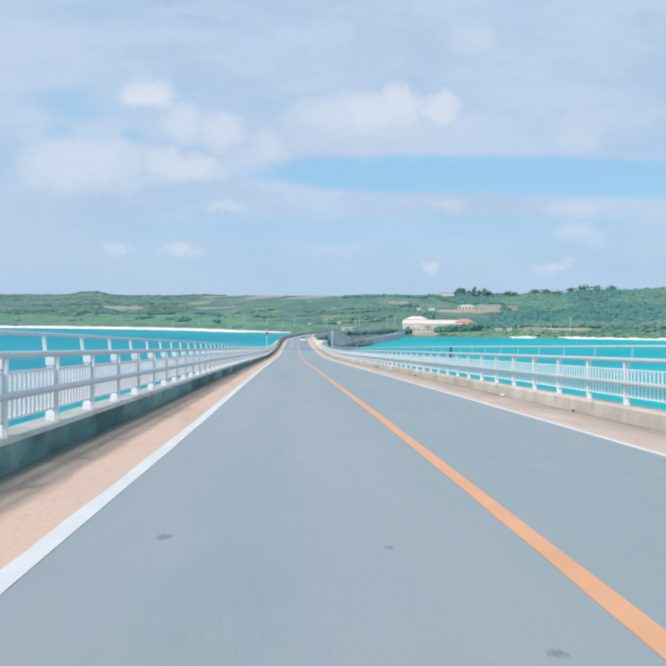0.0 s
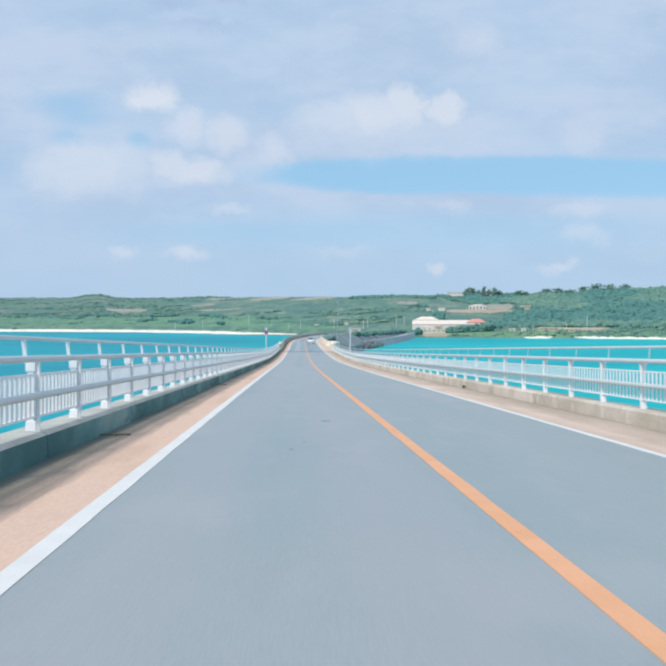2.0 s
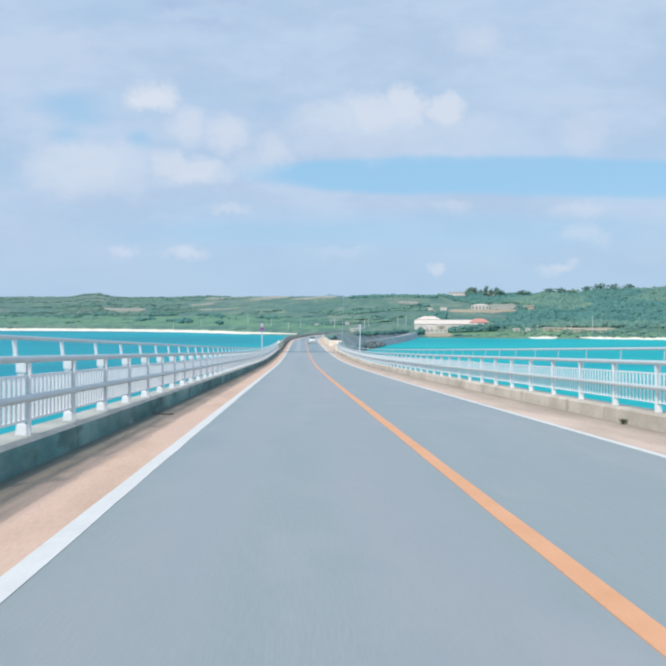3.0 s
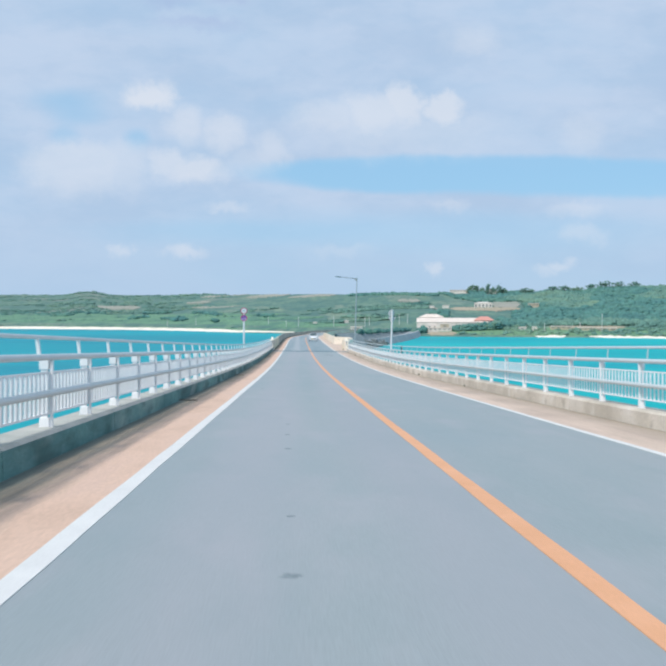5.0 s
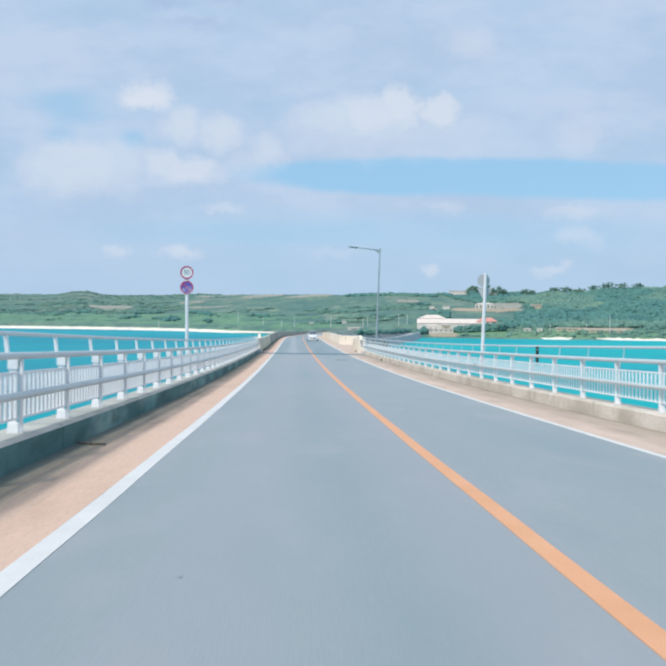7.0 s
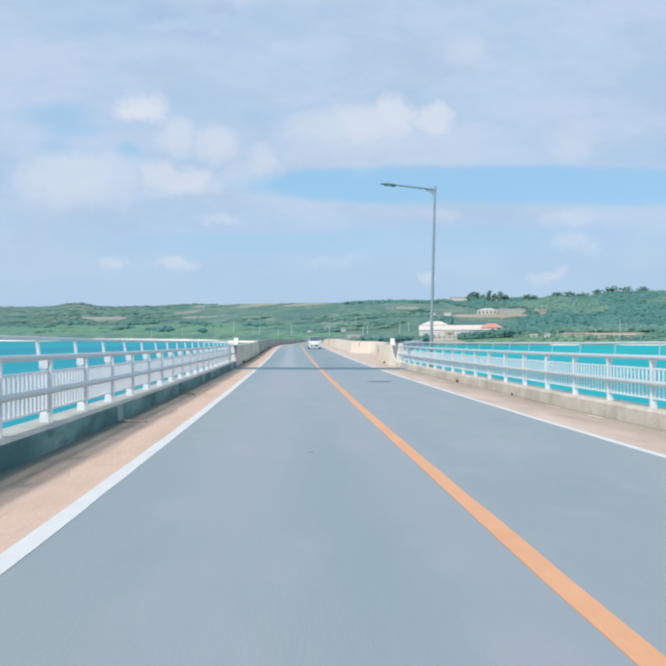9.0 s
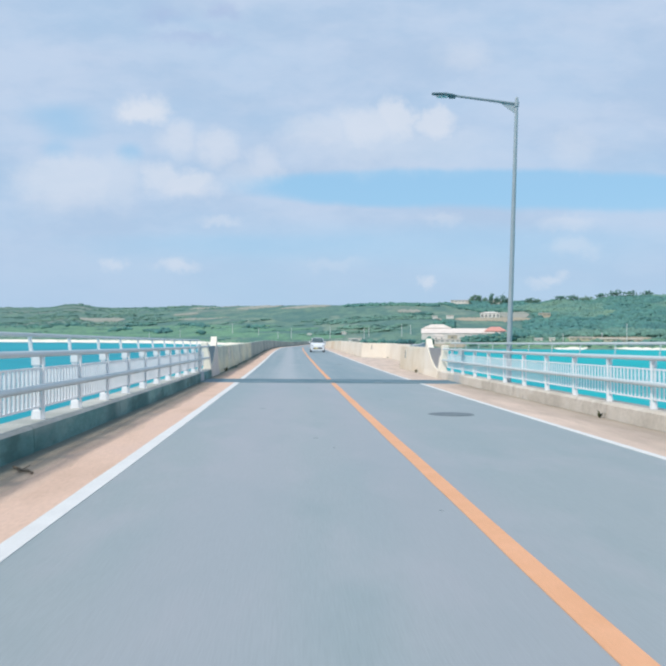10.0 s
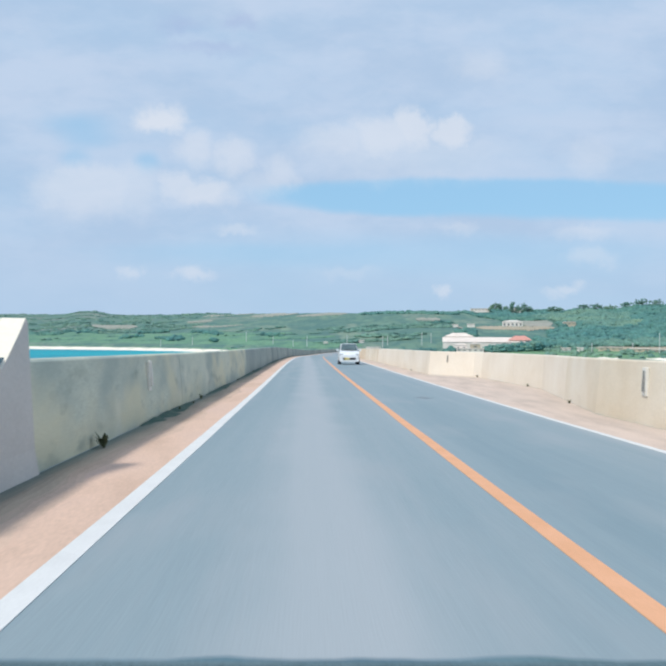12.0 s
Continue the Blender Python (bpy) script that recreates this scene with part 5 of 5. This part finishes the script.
def building(name, label, x, y, z, width, depth, height, roof="flat", openings=0, wall=WALL_WHITE, top=ROOF_PALE, arched=False, turn=0.0, overhang=0.4, roof_rise=2.0):
    ob = thing(name, label, "building", m=pose(x, y, z, 0, 0, facing(x, y) + turn))
    low_ = ground(x, y) - z - 5.0
    part("wall", box(bmesh.new(), (-width / 2, 0, min(-1.0, low_)), (width / 2, depth, height * (0.45 if roof == "lean" else 1.0))), wall, ob)
    w, o_ = width / 2, overhang
    if roof == "flat":
        part("roof", box(bmesh.new(), (-w - o_, -o_, height), (w + o_, depth + o_, height + 0.5), 0.08), top, ob)
    elif roof == "lean":
        out = [(-o_, height * 0.45), (-o_, height * 0.45 + 0.3), (depth, height + 1.2), (depth, height)]
        part("roof", prism(bmesh.new(), out, -w - o_, w + o_, "x"), top, ob)
    elif roof == "hip":
        bm = bmesh.new()
        rings = [[(-w * k - o_ * k, depth / 2 - (depth / 2 + o_) * k, height + h), (w * k + o_ * k, depth / 2 - (depth / 2 + o_) * k, height + h),
                  (w * k + o_ * k, depth / 2 + (depth / 2 + o_) * k, height + h), (-w * k - o_ * k, depth / 2 + (depth / 2 + o_) * k, height + h)]
                 for k, h in ((1, -0.1), (1, 0.15), (0.62, 0.68 * roof_rise), (0.42, roof_rise))]
        part("roof", loft(bm, rings), top, ob)
    else:
        out = [(-w - o_, height), (-w - o_, height + 0.3), (0, height + roof_rise), (w + o_, height + 0.3), (w + o_, height)]
        part("roof", prism(bmesh.new(), out, -o_, depth + o_, "y"), top, ob)
    for i in range(openings):
        cx = -w + width * (i + 0.5) / openings
        hw = width / openings * (0.24 if width > 9 else 0.16)
        hh = height * 0.62
        if arched:
            out = [(cx - hw, 0.4), (cx + hw, 0.4), (cx + hw, hh - hw)] + [(cx + hw * math.cos(t), hh - hw + hw * 1.2 * math.sin(t)) for t in np.linspace(0.3, 2.84, 7)] + [(cx - hw, hh - hw)]
        else:
            out = [(cx - hw, height * 0.34), (cx + hw, height * 0.34), (cx + hw, height * 0.66), (cx - hw, height * 0.66)]
        win = part("window", prism(bmesh.new(), out, -0.06, 0.05, "y"), OPENING, ob, "dark opening")
        part("sill", box(bmesh.new(), (cx - hw - 0.1, -0.18, out[0][1] - 0.15), (cx + hw + 0.1, 0.0, out[0][1] - 0.02)), wall, win)
    return ob


building("shop", "long low white shop building with a pale roof", 132.5, 800.6, -13.9, 62.0, 14.9, 4.9, roof="lean")
building("shop", "white hall with a low hipped pale roof", 117.0, 819.0, -9.4, 21.0, 14.9, 2.0, roof="hip", roof_rise=2.9, overhang=0.9, openings=4)
building("kiosk", "small cream shop front with two dark openings", 112.6, 786.9, -17.8, 8.6, 6.4, 4.4, openings=2, roof="hip", roof_rise=1.0)
building("kiosk", "cream gabled lodge beside the shop front", 123.6, 788.0, -16.6, 7.2, 6.0, 3.6, openings=1, roof="gable", roof_rise=1.5, wall=WALL_TAN)
building("store", "narrow pale store on the bank below the shop", 118.2, 781.0, -18.4, 20.0, 4.0, 2.1, openings=5)
building("pavilion", "white pavilion with a red tiled hip roof", 160.2, 799.1, -12.6, 15.6, 13.1, 2.8, roof="hip", top=ROOF_RED, openings=6, roof_rise=3.3, overhang=1.0)
building("house", "white house with a row of arched openings", 205.1, 1005.8, 3.0, 20.0, 11.7, 4.4, openings=5, arched=True, roof="hip", roof_rise=1.3, top=WALL_WHITE)
building("house", "small white house among trees", 161.8, 1000.3, ground(161.8, 1000.3), 7.5, 7.8, 3.2)
building("house", "tiny white house at a wood edge", 147.0, 1005.0, ground(147.0, 1005.0), 5.0, 6.0, 2.6)
building("house", "long white house on the ridge", 243.1, 1342.3, 27.5, 30.2, 10.0, 2.7, openings=6)
building("house", "white house on the ridge between trees", 290.4, 1332.5, 27.4, 15.5, 10.0, 3.4, openings=3)
building("house", "pale house above the bare lot", 254.9, 979.7, 3.8, 11.8, 8.7, 3.0, openings=3, wall=WALL_TAN)
building("house", "small white house near the shore", 188.0, 775.1, ground(188.0, 775.1), 6.2, 7.5, 2.3, openings=1)
building("house", "small white house near the shore", 197.1, 770.3, ground(197.1, 770.3), 4.2, 6.6, 3.1, openings=1)
building("shed", "low tan shed above the shore", 220.1, 771.8, -16.7, 17.1, 6.6, 2.0, openings=4, wall=WALL_TAN)
building("shed", "low tan shed above the shore", 238.6, 764.3, -17.6, 13.2, 6.6, 2.0, openings=3, wall=WALL_TAN)
building("shed", "low tan shed above the shore", 254.1, 759.1, -18.0, 16.3, 6.6, 2.0, openings=3, wall=WALL_TAN)
building("house", "small white house behind the causeway", 49.8, 825.2, ground(49.8, 825.2), 10.4, 7.9, 2.0, openings=1)
building("house", "small white house below the fields", 13.4, 876.6, ground(13.4, 876.6), 3.9, 6.1, 2.1, roof="gable", roof_rise=0.9)
building("house", "small white house below the fields", 43.8, 875.6, ground(43.8, 875.6), 4.2, 6.1, 1.7, roof="gable", roof_rise=0.9)


def utility_pole(x, y, height, lean=0.0):
    z = ground(x, y)
    ob = thing("utility_pole", "thin pale concrete utility pole on the slope", "utility pole", "utility poles on the far shore", m=pose(x, y, z, 0, lean, facing(x, y)))
    part("pole", tube(bmesh.new(), (0, 0, -1), (0, 0, height), 0.30, 0.20, 8), POLE, ob)
    part("crossarm", box(bmesh.new(), (-0.9, -0.06, height - 1.0), (0.9, 0.06, height - 0.85)), GALV, ob)


for x, y, high in ((-14.3, 876.7, 6.0), (-2.5, 868.5, 9.7), (30.5, 851.3, 9.5), (58.4, 837.1, 9.0), (63.5, 849.3, 7.8), (90.9, 843.6, 10.3), (100.1, 854.6, 8.4), (205.6, 770.3, 6.6), (249.8, 756.5, 15.1), (236.9, 773.1, 5.9), (-59.1, 949.2, 10.2), (-32.5, 909.3, 7.5), (-144.0, 981.3, 7.2), (-111.8, 969.1, 8.1)):
    utility_pole(x, y, high)


# ---- woods and scrub ----
def clump_shapes(seed, count, lumps):
    """Leafy clumps: several uneven lumps with ragged faces, as arrays."""
    rnd = random.Random(seed)
    out = []
    for k in range(count):
        vs, fs = [], []
        for j in range(lumps):
            bm = bmesh.new()
            bmesh.ops.create_icosphere(bm, subdivisions=1, radius=1.0)
            r = rnd.uniform(0.42, 0.66) if j else 0.72
            c = Vector((0, 0, 0.5)) if not j else Vector((rnd.uniform(-0.75, 0.75), rnd.uniform(-0.75, 0.75), rnd.uniform(0.25, 0.85)))
            base = len(vs)
            for v in bm.verts:
                d = v.co.normalized()
                q = c + d * r * (1 + 0.55 * noise.noise(d * 2.3 + Vector((k * 7.1, j * 3.3, 0))) + 0.16 * rnd.uniform(-1, 1))
                vs.append((q.x, q.y, max(q.z, -0.15)))
            bm.verts.index_update()
            fs += [[base + v.index for v in f.verts] for f in bm.faces]
            bm.free()
        out.append((np.array(vs), np.array(fs)))
    return out


def scatter(name, spots, material, label, category, seed, lumps=3):
    """One mesh of clumps at the given (x, y, z, size, height)."""
    rnd = random.Random(seed)
    shapes = clump_shapes(seed, 6, lumps)
    va, fa, base = [], [], 0
    for x, y, z, size, high in spots:
        v, f = shapes[rnd.randrange(6)]
        t = rnd.uniform(0, 6.28)
        c, s_ = math.cos(t), math.sin(t)
        w = np.stack([(v[:, 0] * c - v[:, 1] * s_) * size + x, (v[:, 0] * s_ + v[:, 1] * c) * size + y, v[:, 2] * high + z], 1)
        va.append(w)
        fa.append(f + base)
        base += len(v)
    va, fa = np.concatenate(va), np.concatenate(fa)
    me = bpy.data.meshes.new(name)
    me.from_pydata(va.tolist(), [], fa.tolist())
    me.polygons.foreach_set("use_smooth", [True] * len(me.polygons))
    me.materials.append(material)
    return tagged(new(name, me), label, category, kind="stuff")


def polar(a, d):
    rs = float(np.interp(a, SHORE_A, SHORE_R))
    r = rs + d
    return r * math.sin(math.radians(a)), BASE_Y + r * math.cos(math.radians(a))


rnd = random.Random(77)
CLEAR = [(8.6, 12.9, 15, 130), (12.3, 14.6, 225, 370), (9.6, 13.8, 130, 270), (15.6, 20.8, 36, 66), (10.9, 12.8, 240, 345), (8.0, 10.3, -5, 60), (6.3, 8.0, 345, 420), (9.9, 11.2, 525, 640), (12.2, 13.0, 525, 640), (-6.7, 2.5, 540, 900), (-13.2, -10.3, 415, 535), (-7.5, -5.9, 475, 645), (-7.2, -3.9, 395, 435), (8.2, 10.1, 190, 262)]
woods, scrub = [], []
for i in range(27000):
    a = rnd.uniform(8.5, 27) if i % 6 else rnd.uniform(27, 60)
    rs, rr = float(np.interp(a, SHORE_A, SHORE_R)), float(np.interp(a, RIDGE_A, RIDGE_R))
    d = rnd.uniform(10, rr - rs + 60)
    if any(a0 < a < a1 and d0 < d < d1 for a0, a1, d0, d1 in CLEAR):
        continue
    x, y = polar(a, d)
    g = noise.noise((x * 0.011, y * 0.006, 4.2))
    if a < 12 and g < 0.02 and d > 120:
        continue
    if (a < 12 and g < -0.28) or (d < 60 and rnd.random() < 0.55):
        continue
    size = (1.5 + 2.4 * rnd.random() ** 1.7) * (0.7 if d < 60 else 1.0)
    (woods if g > -0.02 and d > 60 else scrub).append((x, y, ground(x, y) - 0.4, size * 1.35, size * rnd.uniform(0.55, 1.05)))
for i in range(19000):
    a = rnd.uniform(-26, 8.5) if i % 5 else rnd.uniform(-60, -26)
    rs, rr = float(np.interp(a, SHORE_A, SHORE_R)), float(np.interp(a, RIDGE_A, RIDGE_R))
    d = 18 + (rr - rs + 20) * rnd.random() ** 1.35
    if any(a0 < a < a1 and d0 < d < d1 for a0, a1, d0, d1 in CLEAR):
        continue
    x, y = polar(a, d)
    # hedge lines run across the slope, with denser belts above the shore
    g = noise.noise((x * 0.0042, y * 0.008, 9.1)) + 0.3 * noise.noise((x * 0.013, y * 0.022, 2.2)) + (0.12 if 240 < d < 480 else -0.02)
    if g < (0.0 if a < -3 else 0.11) or (a > 2 and d > 260 and g < 0.30) or (a < 1.5 and d < 235 and rnd.random() < 0.93):
        continue
    size = 1.2 + 4.4 * rnd.random() ** 1.8
    (woods if g > 0.44 else scrub).append((x, y, ground(x, y) - 0.5, size * 1.35, size * rnd.uniform(0.2, 0.45)))
# bushes before the shops, and a few larger groups of trees behind the long beach
for i in range(64):
    k = rnd.random() ** 0.75
    x, y = 126 + 46 * k + rnd.gauss(0, 1.5), 786 + rnd.uniform(-5, 6)
    top = -14.9 + 4.6 * k + rnd.uniform(-1.6, 0.2)
    size = rnd.uniform(1.7, 2.9)
    kind_ = woods if rnd.random() < 0.35 + 0.4 * k else scrub
    kind_.append((x, y, top - 2.6, size * 1.3, 2.6))
    for fill in (0.15, 0.5, 0.8):
        kind_.append((x + rnd.gauss(0, 1.2), y - 1.5 + 1.2 * fill, ground(x, y) + (top - 2.4 - ground(x, y)) * fill - 0.6, size * 1.7, rnd.uniform(1.4, 2.2)))
for i in range(26):
    x, y = rnd.uniform(97, 106), rnd.uniform(779, 785)
    size = rnd.uniform(1.7, 2.8)
    woods.append((x, y, ground(x, y) - 0.4, size, rnd.uniform(3.5, 6.0) * (0.5 + 0.5 * (x - 97) / 9)))
for a, d, n_, wide in ((-10.6, 150, 20, 0.75), (-8.0, 110, 34, 0.95), (-5.7, 200, 26, 0.8), (-15.0, 190, 18, 0.8), (-6.6, 230, 20, 0.6), (-2.2, 150, 14, 0.6), (-5.6, 90, 7, 0.25), (-13.0, 240, 14, 1.2), (-9.4, 260, 16, 1.0)):
    for i in range(n_):
        x, y = polar(a + rnd.gauss(0, wide * 0.4), d + rnd.gauss(0, 9))
        size = rnd.uniform(2.6, 4.6)
        woods.append((x, y, ground(x, y) - 0.5, size, size * rnd.uniform(0.7, 1.0)))
# a belt of low growth high on the slope
for i in range(360):
    a = rnd.uniform(-11.5, -4.5)
    x, y = polar(a, rnd.uniform(880, 1330) - 60 * abs(a + 8))
    size = rnd.uniform(3.0, 6.0)
    scrub.append((x, y, ground(x, y) - 0.8, size, size * rnd.uniform(0.22, 0.38)))
# a dark belt of trees on the nearer ridge, beside the tall trees
for i in range(520):
    a = 3.2 + 5.9 * rnd.random() ** 0.8
    x, y = polar(a, float(np.interp(a, RIDGE_A, RIDGE_R)) - float(np.interp(a, SHORE_A, SHORE_R)) + rnd.uniform(-55, 5))
    size = rnd.uniform(2.6, 4.4)
    woods.append((x, y, ground(x, y) - 0.9, size * 1.3, size * rnd.uniform(0.45, 0.75)))
# a dark hedge along the causeway
for i in range(150):
    p = at(545 + 290 * rnd.random(), rnd.uniform(5.7, 6.6), -0.8)
    size = rnd.uniform(1.4, 2.5)
    woods.append((p.x, p.y, p.z - 0.4, size, size * rnd.uniform(0.8, 1.2)))
scatter("woods", woods, LEAF, "dark green woods of rounded trees on the hill", "woods", 5)
scatter("scrub", scrub, SCRUB, "green scrub and hedges across the fields", "scrub", 6)


def tree(x, y, height, spread, seed):
    rnd = random.Random(seed)
    ob = thing("tree", "dark green tree with an uneven crown on the ridge", "tree", "trees along the ridge", m=pose(x, y, ground(x, y), 0, 0, rnd.uniform(0, 360)))
    bm = bmesh.new()
    tube(bm, (0, 0, -0.6), (0.1, 0.05, height * 0.45), 0.32, 0.2, 8)
    tips = []
    for i in range(6):
        t = i * 1.05 + rnd.uniform(-0.3, 0.3)
        tip = Vector((math.cos(t) * spread * 0.55, math.sin(t) * spread * 0.55, height * rnd.uniform(0.6, 0.85)))
        tube(bm, (0.1, 0.05, height * rnd.uniform(0.32, 0.45)), tip, 0.14, 0.05, 6)
        tips.append(tip)
    part("trunk", bm, BARK, ob)
    bm = bmesh.new()
    heads = tips + [Vector((0, 0, height * 0.86)), Vector((0, 0, height * 0.6))] + [Vector((t.x * 1.2, t.y * 1.2, height * rnd.uniform(0.2, 0.45))) for t in tips]
    for i in range(150):
        c = rnd.choice(heads) + Vector((rnd.gauss(0, spread * 0.22), rnd.gauss(0, spread * 0.22), rnd.gauss(0, height * 0.13)))
        r = rnd.uniform(0.4, 1.05)
        for v in bmesh.ops.create_icosphere(bm, subdivisions=1, radius=r)["verts"]:
            v.co = c + Vector((v.co.x * rnd.uniform(0.8, 1.3), v.co.y * rnd.uniform(0.8, 1.3), v.co.z * rnd.uniform(0.7, 1.1)))
    part("crown", bm, SCRUB, ob)


for i, (x, y, high, wide) in enumerate(((226.5, 1416.4, 7, 5), (256.2, 1334.7, 9, 5), (260.3, 1328.8, 13, 6), (265.8, 1329.7, 10, 5), (273.8, 1323.9, 7, 4), (277.5, 1304.7, 13, 4), (286.2, 1302.8, 10, 5), (293.1, 1299.1, 14, 5), (301.0, 1299.3, 9, 5), (325.2, 1277.8, 9, 7), (333.5, 1275.6, 7, 7), (358.7, 1252.8, 7, 9), (374.8, 1248.0, 8, 9), (387.6, 1235.5, 7, 9), (405.8, 1225.2, 8, 9), (421.2, 1216.6, 10, 10), (435.6, 1206.0, 9, 9), (456.7, 1197.9, 8, 9))):
    tree(x, y, high, wide, i)
